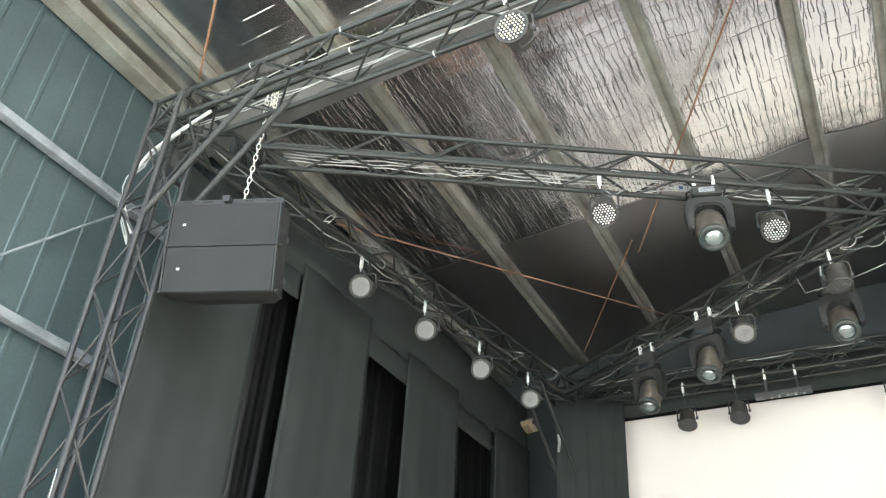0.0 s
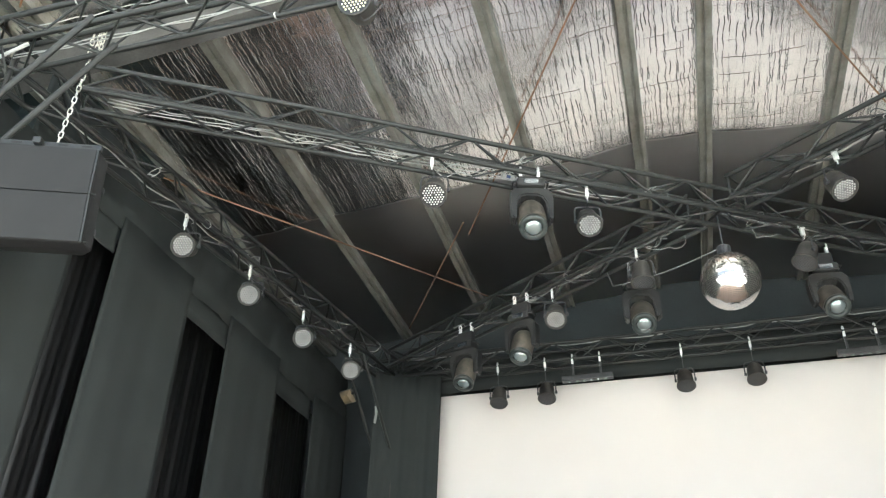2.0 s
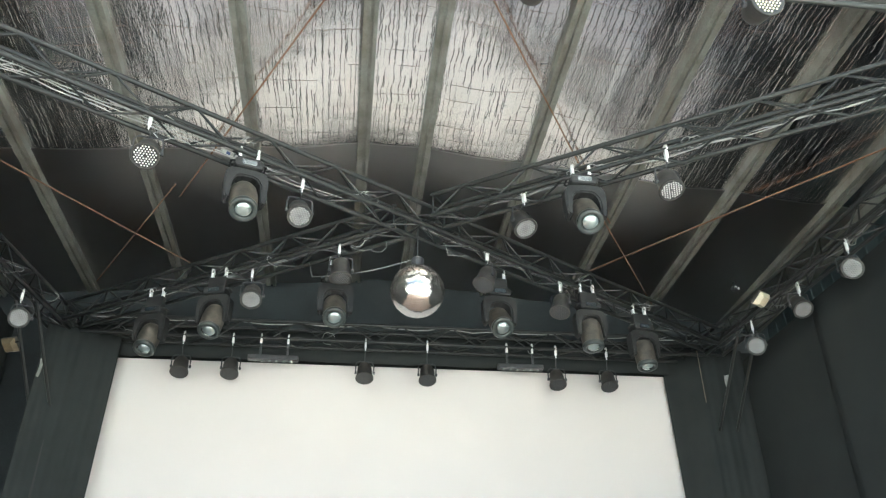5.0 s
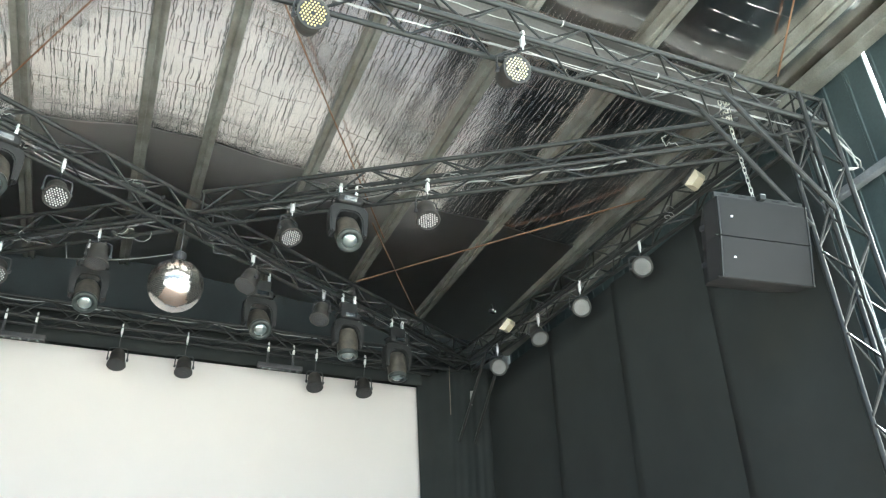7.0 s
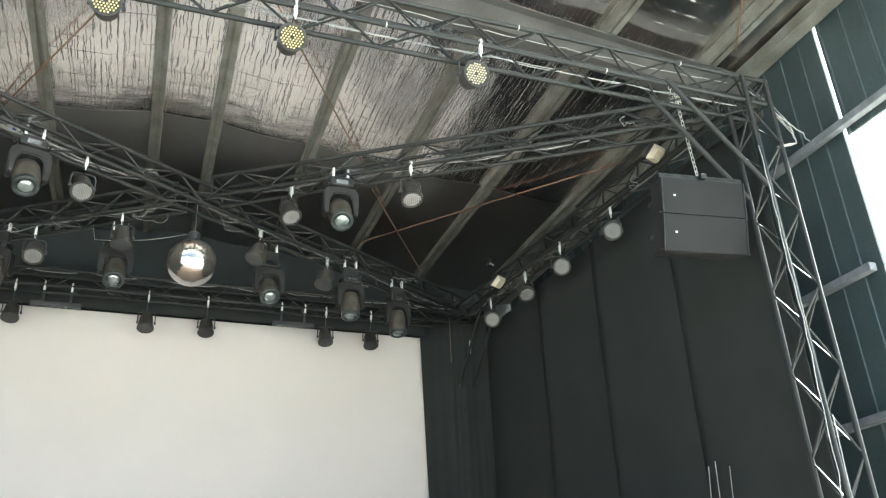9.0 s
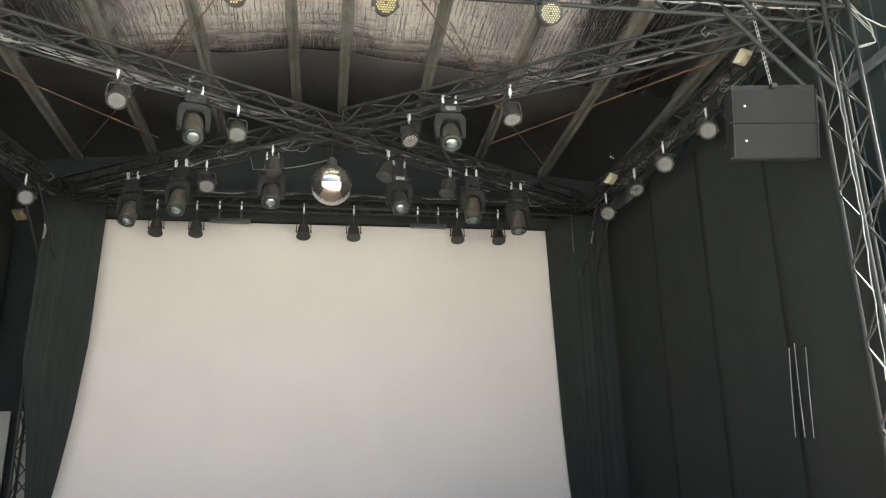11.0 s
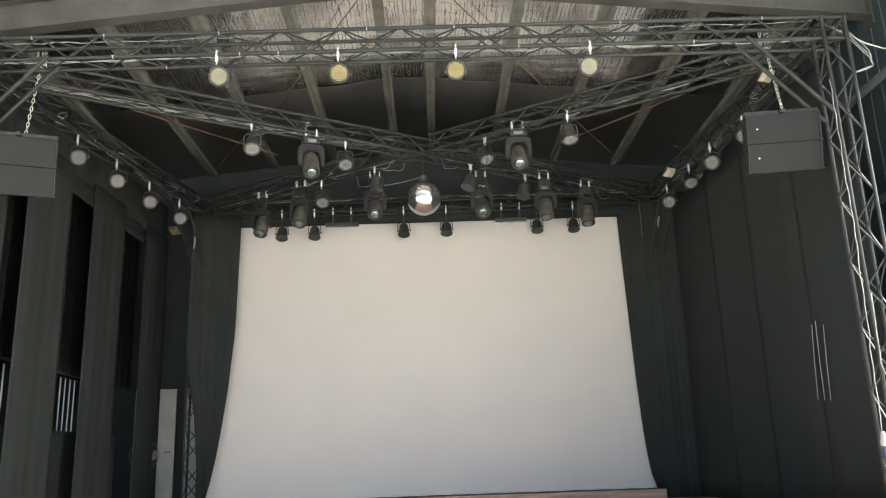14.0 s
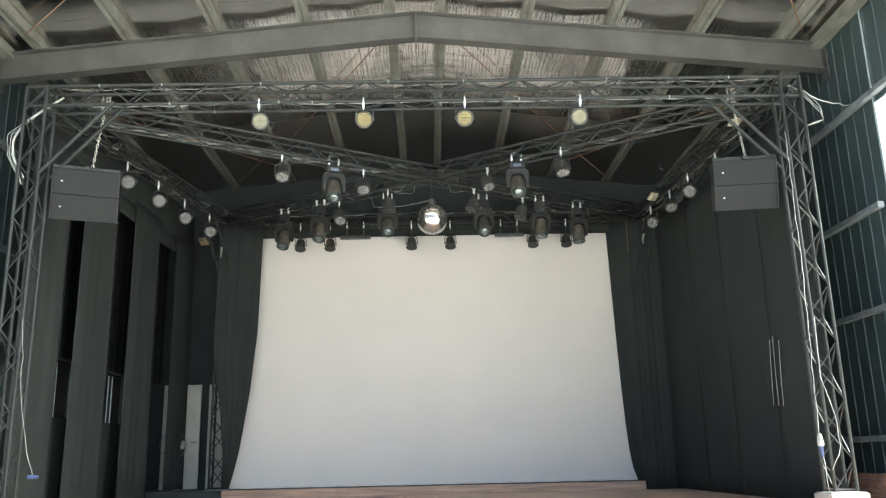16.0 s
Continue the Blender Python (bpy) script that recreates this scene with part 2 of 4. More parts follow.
def box_bm(sx, sy, sz, at=(0, 0, 0), bevel=0.0, bm=None, seg=2):
    b = bmesh.new()
    r = bmesh.ops.create_cube(b, size=1.0)
    bmesh.ops.scale(b, vec=(sx, sy, sz), verts=r["verts"])
    if bevel:
        bmesh.ops.bevel(b, geom=list(b.edges), offset=bevel, segments=seg, affect="EDGES", profile=0.5)
    bmesh.ops.translate(b, vec=at, verts=list(b.verts))
    if bm is None:
        return b
    tmp = bpy.data.meshes.new("tmp")
    b.to_mesh(tmp)
    b.free()
    bm.from_mesh(tmp)
    bpy.data.meshes.remove(tmp)
    return bm


def lathe_bm(profile, n=20, axis="z", bm=None, at=(0, 0, 0)):
    """Turn a profile of (radius, height) round an axis; closed at both ends."""
    bm = bm or bmesh.new()
    rings = []
    for r, h in profile:
        ring = []
        for k in range(n):
            a = 2 * math.pi * k / n
            p = (r * math.cos(a), r * math.sin(a), h)
            if axis == "y":
                p = (p[0], p[2], -p[1])
            elif axis == "x":
                p = (p[2], p[0], p[1])
            ring.append(bm.verts.new((p[0] + at[0], p[1] + at[1], p[2] + at[2])))
        rings.append(ring)
    for a, b in zip(rings, rings[1:]):
        for k in range(n):
            bm.faces.new((a[k], a[(k + 1) % n], b[(k + 1) % n], b[k]))
    bm.faces.new(rings[0][::-1])
    bm.faces.new(rings[-1])
    bmesh.ops.recalc_face_normals(bm, faces=list(bm.faces))
    return bm


def sweep_bm(points, r, n=8, bm=None, closed=False):
    """A round tube along a line of points."""
    bm = bm or bmesh.new()
    pts = [Vector(p) for p in points]
    rings = []
    side = None
    for i, p in enumerate(pts):
        if closed:
            d = (pts[(i + 1) % len(pts)] - pts[i - 1]).normalized()
        else:
            d = (pts[min(i + 1, len(pts) - 1)] - pts[max(i - 1, 0)]).normalized()
        if side is None:
            side = d.orthogonal().normalized()
        side = (side - d * side.dot(d)).normalized()
        up = d.cross(side)
        rings.append([bm.verts.new(p + r * (math.cos(2 * math.pi * k / n) * side + math.sin(2 * math.pi * k / n) * up)) for k in range(n)])
    pairs = list(zip(rings, rings[1:]))
    if closed:
        pairs.append((rings[-1], rings[0]))
    for a, b in pairs:
        for k in range(n):
            bm.faces.new((a[k], a[(k + 1) % n], b[(k + 1) % n], b[k]))
    if not closed:
        bm.faces.new(rings[0][::-1])
        bm.faces.new(rings[-1])
    bmesh.ops.recalc_face_normals(bm, faces=list(bm.faces))
    return bm


def sheet_bm(nu, nv, f):
    """A grid of nu x nv cells; f(u, v) gives the place."""
    bm = bmesh.new()
    vs = [[bm.verts.new(f(i / nu, j / nv)) for j in range(nv + 1)] for i in range(nu + 1)]
    for i in range(nu):
        for j in range(nv):
            bm.faces.new((vs[i][j], vs[i + 1][j], vs[i + 1][j + 1], vs[i][j + 1]))
    return bm


def thicken(ob, t, offset=0.0):
    s = ob.modifiers.new("thickness", "SOLIDIFY")
    s.thickness, s.offset = t, offset
    return ob


def along(p, q):
    """A pose at p whose z axis points to q, scaled so that a unit of z reaches it."""
    p, q = Vector(p), Vector(q)
    d = q - p
    return Matrix.Translation(p) @ d.to_track_quat("Z", "Y").to_matrix().to_4x4() @ Matrix.Diagonal((1, 1, d.length, 1))


# ---- the shed: ground, walls, roof ----
RIDGE, FOIL_TOP, SLOPE = 0.68, 8.82, 0.10
WALL_L, WALL_R, STAGE_Z, RISER_Z = -6.10, 7.46, 0.72, 0.90
Y_FRONT, Y_BACK = 1.2, 12.7


def roof_z(x):
    return FOIL_TOP - SLOPE * abs(x - RIDGE)


ground = part("ground", sheet_bm(40, 40, lambda u, v: ((u - 0.5) * 600, (v - 0.5) * 600, 0.0)), CONCRETE)
tagged(ground, "grey concrete yard in front of the stage", "ground", kind="structure")

PURLINS = [RIDGE + s * (0.415 + 1.43 * k) for k in range(5) for s in (-1, 1)]


def foil_place(u, v):
    x = WALL_L + u * (WALL_R - WALL_L)
    y = Y_FRONT + v * (Y_BACK - Y_FRONT)
    near = min(abs(x - p) for p in PURLINS)
    sag = 0.035 * min(1.0, near / 0.7) + 0.004 * noise.noise((x * 1.6, y * 0.5, 3.0))
    # lowers the foil rearwards so its reflection edge fits the camera's view
    view_tilt = 0.016 * min(4.6, max(0.0, y - 4.4))
    return (x, y, roof_z(x) - sag - view_tilt)


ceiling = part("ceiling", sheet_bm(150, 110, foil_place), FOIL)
tagged(ceiling, "crinkled silver foil insulation under the shed roof", "ceiling", kind="structure")
for p in ceiling.data.polygons:
    p.use_smooth = True
roof_bm = bmesh.new()
for s in (WALL_L - 0.3, WALL_R + 0.3):
    vs = [roof_bm.verts.new((x, y, roof_z(x) + 0.12)) for x, y in ((RIDGE, Y_FRONT - 0.3), (s, Y_FRONT - 0.3), (s, Y_BACK + 0.3), (RIDGE, Y_BACK + 0.3))]
    roof_bm.faces.new(vs)
roof = thicken(part("roof", roof_bm, PURLIN_STEEL), 0.04, 1)
tagged(roof, "galvanised sheet roof with a shallow gable", "roof", kind="structure")

# C-section purlins along the shed
for x in sorted(PURLINS):
    z0 = roof_z(x) - 0.165
    bm = bmesh.new()
    length = Y_BACK - Y_FRONT - 0.1
    mid = (Y_FRONT + Y_BACK) / 2
    s = 1 if x < RIDGE else -1
    box_bm(0.012, length, 0.15, (x - s * 0.07, mid, z0 + 0.085), 0, bm)
    box_bm(0.075, length, 0.012, (x - s * 0.042, mid, z0 + 0.005), 0.002, bm, 1)
    box_bm(0.008, length, 0.034, (x - s * 0.006, mid, z0 + 0.022), 0, bm)
    box_bm(0.05, length, 0.008, (x + s * 0.018, mid, z0 + 0.036), 0, bm)
    box_bm(0.008, length, 0.034, (x + s * 0.04, mid, z0 + 0.022), 0, bm)
    box_bm(0.045, length, 0.012, (x + s * 0.062, mid, z0 + 0.005), 0.002, bm, 1)
    box_bm(0.008, length, 0.15, (x + s * 0.08, mid, z0 + 0.085), 0, bm)
    box_bm(0.14, length, 0.012, (x + s * 0.004, mid, z0 + 0.153), 0, bm)
    tagged(part("purlin", bm, PURLIN_STEEL), "grey galvanised steel purlin under the foil", "purlin", "roof purlins", "structure")


def rafter(y):
    """A portal frame: two I-section rafters with an apex plate and end plates."""
    for s, wall in ((-1, WALL_L), (1, WALL_R)):
        bm = bmesh.new()
        x1 = wall - s * 0.06
        prof = [(-0.1, -0.01), (0.1, -0.01), (0.1, -0.03), (0.006, -0.03), (0.006, -0.46), (0.1, -0.46), (0.1, -0.48), (-0.1, -0.48), (-0.1, -0.46), (-0.006, -0.46), (-0.006, -0.03), (-0.1, -0.03)]
        ends = [[bm.verts.new((x, y + dy, roof_z(x) - 0.165 + dz)) for dy, dz in prof] for x in (RIDGE + s * 0.008, x1)]
        for k in range(12):
            bm.faces.new((ends[0][k], ends[0][(k + 1) % 12], ends[1][(k + 1) % 12], ends[1][k]))
        for e in ends:
            bm.faces.new(e)
        bmesh.ops.recalc_face_normals(bm, faces=list(bm.faces))
        tagged(part("rafter", bm, RAFTER_PAINT), "grey painted steel I-beam rafter of the shed", "rafter", "portal frames", "structure")
        bm = box_bm(0.03, 0.26, 0.62, (wall - s * 0.045, y, roof_z(wall) - 0.48), 0.004)
        tagged(part("end_plate", bm, RAFTER_PAINT), "grey steel end plate holding the rafter at the wall", "end plate", "portal frames", "structure")
    bm = box_bm(0.024, 0.21, 0.56, (RIDGE, y, FOIL_TOP - 0.47), 0.003)
    tagged(part("apex_plate", bm, RAFTER_PAINT), "grey steel plate joining the rafters at the ridge", "apex plate", kind="structure")


rafter(5.05)

for x, s in ((WALL_L, 1), (WALL_R, -1)):
    bm = box_bm(0.20, Y_BACK - Y_FRONT - 0.1, 0.17, (x + s * 0.135, (Y_FRONT + Y_BACK) / 2, roof_z(x) - 0.155), 0.012)
    tagged(part("eave_beam", bm, PURLIN_STEEL), "pale grey steel eave beam at the wall top", "beam", kind="structure")
# crossed rusty tie rods below the purlins
RODS = (((0.33, 5.3), (-2.25, 9.9)), ((1.05, 5.3), (3.95, 9.9)), ((-5.54, 7.26), (-2.36, 11.73)), ((-2.26, 9.6), (-3.87, 12.2)),
        ((6.9, 7.24), (3.97, 11.4)), ((3.67, 9.6), (5.33, 12.1)), ((-5.45, 4.5), (-4.3, 3.5)), ((6.9, 4.6), (6.0, 3.2)))
for p, q in RODS:
    a = (p[0], p[1], roof_z(p[0]) - 0.19)
    b = (q[0], q[1], roof_z(q[0]) - 0.19)
    tagged(part("tie_rod", sweep_bm([a, b], 0.011, 8), RUST), "thin rusty steel tie rod under the purlins", "tie rod", "roof tie rods", "structure")


def ribbed_wall(name, x, y0, y1, top, face, label, bottom=0.0, slits=(), slit_z=(2.32, 3.32)):
    """Trapezoid-ribbed sheet standing along y; slits are narrow open louvres, each (middle, width)."""
    prof = []
    y = y0
    while y < y1:
        for dy, d in ((0, 0), (0.24, 0), (0.25, 0.012), (0.28, 0.012), (0.29, 0)):
            if y + dy <= y1:
                prof.append((y + dy, d))
        y += 0.30
    cuts = [(m - w / 2, m + w / 2) for m, w in slits]
    prof = sorted([p for p in prof if not any(a - 0.012 < p[0] < b + 0.012 for a, b in cuts)] + [(c, 0) for cut in cuts for c in cut])
    bm = bmesh.new()
    levels = [bottom, *slit_z, top] if cuts else [bottom, top]
    rows = [[bm.verts.new((x + face * d, yy, z)) for yy, d in prof] for z in levels]
    for r in range(len(levels) - 1):
        for k in range(len(prof) - 1):
            if r == 1 and any(a - 0.001 < prof[k][0] and prof[k + 1][0] < b + 0.001 for a, b in cuts):
                continue
            bm.faces.new((rows[r][k], rows[r][k + 1], rows[r + 1][k + 1], rows[r + 1][k]))
    ob = thicken(part(name, bm, WALL_SHEET), 0.03, 1 if face < 0 else -1)
    return tagged(ob, label, "wall", kind="structure")


ribbed_wall("wall_left", WALL_L, 2.2, Y_BACK, roof_z(WALL_L) + 0.1, 1, "dark blue-grey ribbed steel sheet wall with narrow slits", slits=((8.02, 0.15), (10.11, 0.15), (10.31, 0.15), (10.52, 0.15), (10.72, 0.15)))
ribbed_wall("wall_right", WALL_R, 3.95, Y_BACK, roof_z(WALL_R) + 0.1, -1, "dark blue-grey ribbed steel sheet wall")
ribbed_wall("wall_right_upper", WALL_R, Y_FRONT, 3.949, roof_z(WALL_R) + 0.1, -1, "dark blue-grey ribbed steel sheet over the open shed side", 6.42)
ribbed_wall("wall_left_upper", WALL_L, Y_FRONT, 2.199, roof_z(WALL_L) + 0.1, 1, "dark blue-grey ribbed steel sheet over the open shed side", 6.42)
gable = bmesh.new()
gable.faces.new([gable.verts.new((x, Y_BACK + 0.02, z)) for x, z in ((WALL_L - 0.2, 0), (WALL_R + 0.2, 0), (WALL_R + 0.2, roof_z(WALL_R) + 0.08), (RIDGE, FOIL_TOP + 0.11), (WALL_L - 0.2, roof_z(WALL_L) + 0.08))])
wall_back = thicken(part("wall_back", gable, BACK_WALL), 0.15, -1)
tagged(wall_back, "black painted back wall of the shed", "wall", kind="structure")
for wall, s, y0 in ((WALL_L, 1, 2.3), (WALL_R, -1, 4.0)):
    for z in (6.52, 4.88, 3.42, 1.6):
        for ya, yb in ((y0 if z < 6 else Y_FRONT, 12.3),):
            bm = box_bm(0.10, yb - ya, 0.09, (wall + s * 0.085, (ya + yb) / 2, z), 0.012)
            tagged(part("girt", bm, GIRT_STEEL), "grey steel girt along the ribbed wall", "girt", "wall girts", "structure")
for a, b in (((WALL_L + 0.16, 3.0, 4.65), (WALL_L + 0.16, 4.85, 6.8)),):
    tagged(part("wall_brace", sweep_bm([a, b], 0.011), GIRT_STEEL), "thin steel wall brace rod", "brace", kind="structure")

# ---- the stage ----
stage = part("stage_base", box_bm(WALL_R - WALL_L - 0.95, 9.3, STAGE_Z - 0.03, (RIDGE, 7.75, (STAGE_Z - 0.03) / 2)), BACK_WALL)
tagged(stage, "black base of the raised stage", "stage", kind="structure")
stage_floor = thing("stage_floor", "worn reddish-brown wooden stage boards", "floor", kind="structure")
plank_len, plank_w = WALL_R - WALL_L - 0.95, 0.145
plank_mesh = mesh_of("plank", box_bm(plank_len, plank_w - 0.004, 0.03, (0, 0, 0), 0.002, seg=1))
y = 3.1 + plank_w / 2
while y < 12.38:
    part("plank", plank_mesh, WOOD, stage_floor, m=pose(RIDGE, y, STAGE_Z - 0.015 + random.uniform(-0.001, 0.001)))
    y += plank_w


# low riser along the back of the stage, faced with wooden boards
riser = thing("stage_riser", "low riser faced with reddish-brown boards under the screen", "stage", kind="structure")
part("riser_deck", box_bm(10.72, 1.45, RISER_Z - STAGE_Z - 0.002, (0.04, 11.68, (RISER_Z + STAGE_Z) / 2 - 0.001)), BACK_WALL, riser)
part("riser_deck", box_bm(0.60, 1.28, RISER_Z - STAGE_Z - 0.002, (5.71, 11.77, (RISER_Z + STAGE_Z) / 2 - 0.001)), BACK_WALL, riser)
for x0, x1 in ((-3.64, -1.20), (-1.196, 1.24), (1.244, 3.10), (3.104, 5.40)):
    part("fascia_board", box_bm(x1 - x0, 0.022, RISER_Z - STAGE_Z - 0.004, ((x0 + x1) / 2, 10.943, (RISER_Z + STAGE_Z) / 2), 0.003, seg=1), WOOD, riser)


# ---- trusses ----
BRACE = mesh_of("brace", lathe_bm([(0.011, 0.0), (0.011, 1.0)], 6))
BRACE.materials.append(BLACK_STEEL)
CHORD = mesh_of("chord", lathe_bm([(0.025, 0.0), (0.025, 1.0)], 12), True)
CHORD.materials.append(BLACK_STEEL)


def truss(name, label, p, q, group, w=0.27, step=0.38, up=(0, 0, 1)):
    """A box truss from p to q, given along its centre line: four chords and zigzag braces on four faces."""
    p, q = Vector(p), Vector(q)
    d = (q - p).normalized()
    side = d.cross(Vector(up)).normalized()
    top = side.cross(d).normalized()
    t = thing(name, label, "truss", group)
    t.location = p
    h = w / 2
    corners = [(-side - top) * h, (side - top) * h, (side + top) * h, (-side + top) * h]
    for c in corners:
        part("chord", CHORD, None, t, m=along(c, c + q - p))
    n = max(2, round((q - p).length / step))
    for f in range(4):
        a, b = corners[f], corners[(f + 1) % 4]
        for k in range(n):
            s, e = (q - p) * (k + 0.02) / n, (q - p) * (k + 0.98) / n
            (u, v) = (a, b) if (k + f) % 2 else (b, a)
            part("brace", BRACE, None, t, m=along(u + s, v + e))
    for s in (0.0, 1.0):
        for f in range(4):
            a, b = corners[f], corners[(f + 1) % 4]
            o = (q - p) * s + d * (0.02 if s == 0 else -0.02)
            part("brace", BRACE, None, t, m=along(a + o, b + o))
    return t


TL, TR = (-4.78, 3.90), (6.17, 3.90)
BL, BR = (-3.78, 11.10), (5.70, 11.10)
FZ, BZ = 6.65, 6.86
black = "black steel box truss"
front = truss("front_truss", black + " with zigzag bracing across the stage front", (TL[0] - 0.14, 3.93, FZ), (TR[0] + 0.14, 3.93, FZ), "stage trusses", w=0.30)
TIE = mesh_of("cable_tie", lathe_bm([(0.0275, -0.006), (0.0285, -0.005), (0.0285, 0.005), (0.0275, 0.006)], 12, "x"))
TIE.materials.append(WHITE_TAPE)
for x, y, z in ((1.02, -1, 1), (1.92, -1, 1), (2.05, -1, -1), (2.62, 1, -1), (3.35, -1, 1), (3.62, -1, -1), (4.1, -1, -1), (5.2, -1, 1), (6.3, -1, 1), (7.1, -1, -1), (8.4, -1, 1), (9.3, -1, -1), (10.2, -1, 1)):
    part("cable_tie", TIE, None, front, "pale plastic cable tie", m=pose(x, y * 0.15, z * 0.15))
truss("side_truss", black + " carrying stage lights", (TL[0] + 0.02, 4.06, FZ), (BL[0], BL[1] - 0.16, BZ), "stage trusses")
truss("side_truss", black + " carrying stage lights", (TR[0] - 0.02, 4.06, FZ), (BR[0], BR[1] - 0.16, BZ), "stage trusses")
truss("back_truss", black + " above the white screen", (BL[0] - 0.14, 11.12, BZ), (BR[0] + 0.14, 11.12, BZ), "stage trusses")
A0, A1 = Vector((-4.35, 4.52, 6.69)), Vector((5.50, 10.62, 6.83))
B0, B1 = Vector((5.85, 4.42, 6.69)), Vector((-3.55, 10.68, 6.83))
truss("diagonal_truss", black + " with zigzag bracing crossing the stage", A0, A1, "stage trusses")
cross_k = 0.525
truss("diagonal_truss", black + " meeting the crossing over the ball", B0, B0.lerp(B1, cross_k - 0.02), "stage trusses")
truss("diagonal_truss", black + " meeting the crossing over the ball", B0.lerp(B1, cross_k + 0.02), B1, "stage trusses")


def tower(x, y, top, label):
    t = truss("truss_tower", label, (x, y, RISER_Z + 0.03), (x, y, top), "truss towers", w=0.29, up=(0, 1, 0))
    part("base_plate", box_bm(0.46, 0.46, 0.012, (0, 0, -0.02), 0.003, seg=1), BASE_STEEL, t, "galvanised base plate")
    return t


tower(*TL, FZ + 0.14, "black steel truss tower at the stage front corner")
tower(*TR, FZ + 0.14, "black steel truss tower at the stage front corner")
for x, y in (TL, TR):
    tagged(part("tower_block", box_bm(0.5, 0.5, RISER_Z - STAGE_Z, (x, y, (RISER_Z + STAGE_Z) / 2 + 0.002), 0.01), CONCRETE), "low concrete block under a truss tower", "block", "tower blocks")
tower(*BL, BZ + 0.14, "black steel truss tower behind the black drapes")
tower(BR[0], BR[1] + 0.15, BZ + 0.14, "black steel truss tower behind the black drapes")
for x, s in ((TL[0], 1), (TR[0], -1)):
    for dy in (-0.145, 0.145):
        bm = sweep_bm([(x + s * 0.13, 3.9 + dy, 5.45), (x + s * 1.12, 3.9 + dy, 6.53)], 0.026, 10)
        tagged(part("knee_brace", bm, BLACK_STEEL), "black steel tube bracing tower and truss", "brace", "knee braces")

# ---- screen and drapes ----


def screen_place(u, v):
    z = 6.58 - v * 5.66
    x = -3.62 + u * 9.02
    bow = 0.10 * max(0.0, v - 0.6) ** 2
    return (x, 11.54 - bow + 0.01 * math.sin(u * 9) * v, z)


screen = thicken(part("projection_screen", sheet_bm(40, 30, screen_place), SCREEN_CLOTH), 0.006)
part("side_hem", sheet_bm(2, 30, lambda u, v: (lambda p: (p[0], p[1] - 0.006, p[2]))(screen_place(0.984 + 0.016 * u, v))), SCREEN_CLOTH, screen, "sewn side hem")
part("side_hem", sheet_bm(2, 30, lambda u, v: (lambda p: (p[0], p[1] - 0.006, p[2]))(screen_place(0.016 * u, v))), SCREEN_CLOTH, screen, "sewn side hem")
part("bottom_roll", mesh_of("bottom_roll", sweep_bm([(-3.62 + 9.02 * k / 60, 11.505 + 0.006 * math.sin(k * 0.9), 0.918 + 0.004 * math.sin(k * 1.7)) for k in range(61)], 0.014, 8), True), SCREEN_CLOTH, screen, "rolled lower edge of the cloth")
tagged(screen, "large plain white cloth projection screen hanging at the stage back", "screen")


def drape(label, edge0, edge1, z0, z1, folds, amp, seed=0, sheen=DRAPE_CLOTH, name="drape", category="curtain", group="stage drapes", nz=14, soft=0.0, fold=None):
    """Hanging cloth between two upright edges, each a function of height giving a place in plan."""
    dx = Vector(edge1(0.5)) - Vector(edge0(0.5))
    nrm = Vector((-dx.y, dx.x)).normalized()
    rng = random.Random(seed)
    ph = [rng.uniform(0, 6.28) for _ in range(4)]

    def f(u, v):
        a, b = Vector(edge0(v)), Vector(edge1(v))
        p = a.lerp(b, u) if fold is None else (a.lerp(Vector(fold), u / 0.35) if u < 0.35 else Vector(fold).lerp(b, (u - 0.35) / 0.65))
        w = amp * (math.sin(u * folds * 6.28 + ph[0] + 0.6 * math.sin(v * 2 + ph[1])) + 0.45 * math.sin(u * folds * 2.7 * 6.28 + ph[2] + v) + soft * math.sin(v * 5 + ph[3]))
        p = p + nrm * w * (0.55 + 0.45 * v)
        return (p.x, p.y, z1 + (z0 - z1) * v)

    n = max(12, int(folds * 14))
    ob = thicken(part(name, sheet_bm(n, nz, f), sheen), 0.006)
    for p in ob.data.polygons:
        p.use_smooth = True
    return tagged(ob, label, category, group)


def curve_at(rows, v):
    """Straight lines between rows of (v, value)."""
    for (a, x), (b, y) in zip(rows, rows[1:]):
        if v <= b:
            return x + (y - x) * (v - a) / (b - a)
    return rows[-1][1]


LEFT_EDGE = ((0, -3.05), (0.42, -3.11), (0.64, -3.23), (0.84, -3.40), (0.96, -3.55), (1, -3.62))
BACK_LEFT = ((0, -3.90), (0.5, -3.93), (0.72, -3.71), (0.96, -3.58), (1, -3.57))
RIGHT_EDGE = ((0, 5.04), (0.42, 5.10), (0.64, 5.14), (0.84, 5.20), (0.96, 5.30), (1, 5.42))
drape("black cloth drape pulled aside at the screen edge", lambda v: (curve_at(BACK_LEFT, v), 10.82), lambda v: (1 + 0.983 * (curve_at(LEFT_EDGE, v) - 1), 11.15), RISER_Z + 0.02, 6.75, 3, 0.022, 1)
drape("black cloth drape hanging beside the screen", lambda v: (curve_at(RIGHT_EDGE, v), 11.44), lambda v: (6.13, 10.96), STAGE_Z + 0.01, 6.8, 3, 0.018, 2, fold=(5.45, 10.99))
drape("black cloth border above the white screen", lambda v: (-3.9, 11.36), lambda v: (5.9, 11.36), 6.55, 7.02, 10, 0.012, 3, name="border_drape", nz=3)
drape("black backdrop cloth behind the stage", lambda v: (-3.6, 12.1), lambda v: (7.3, 12.1), RISER_Z + 0.02, 7.3, 12, 0.04, 4, name="backdrop_drape")

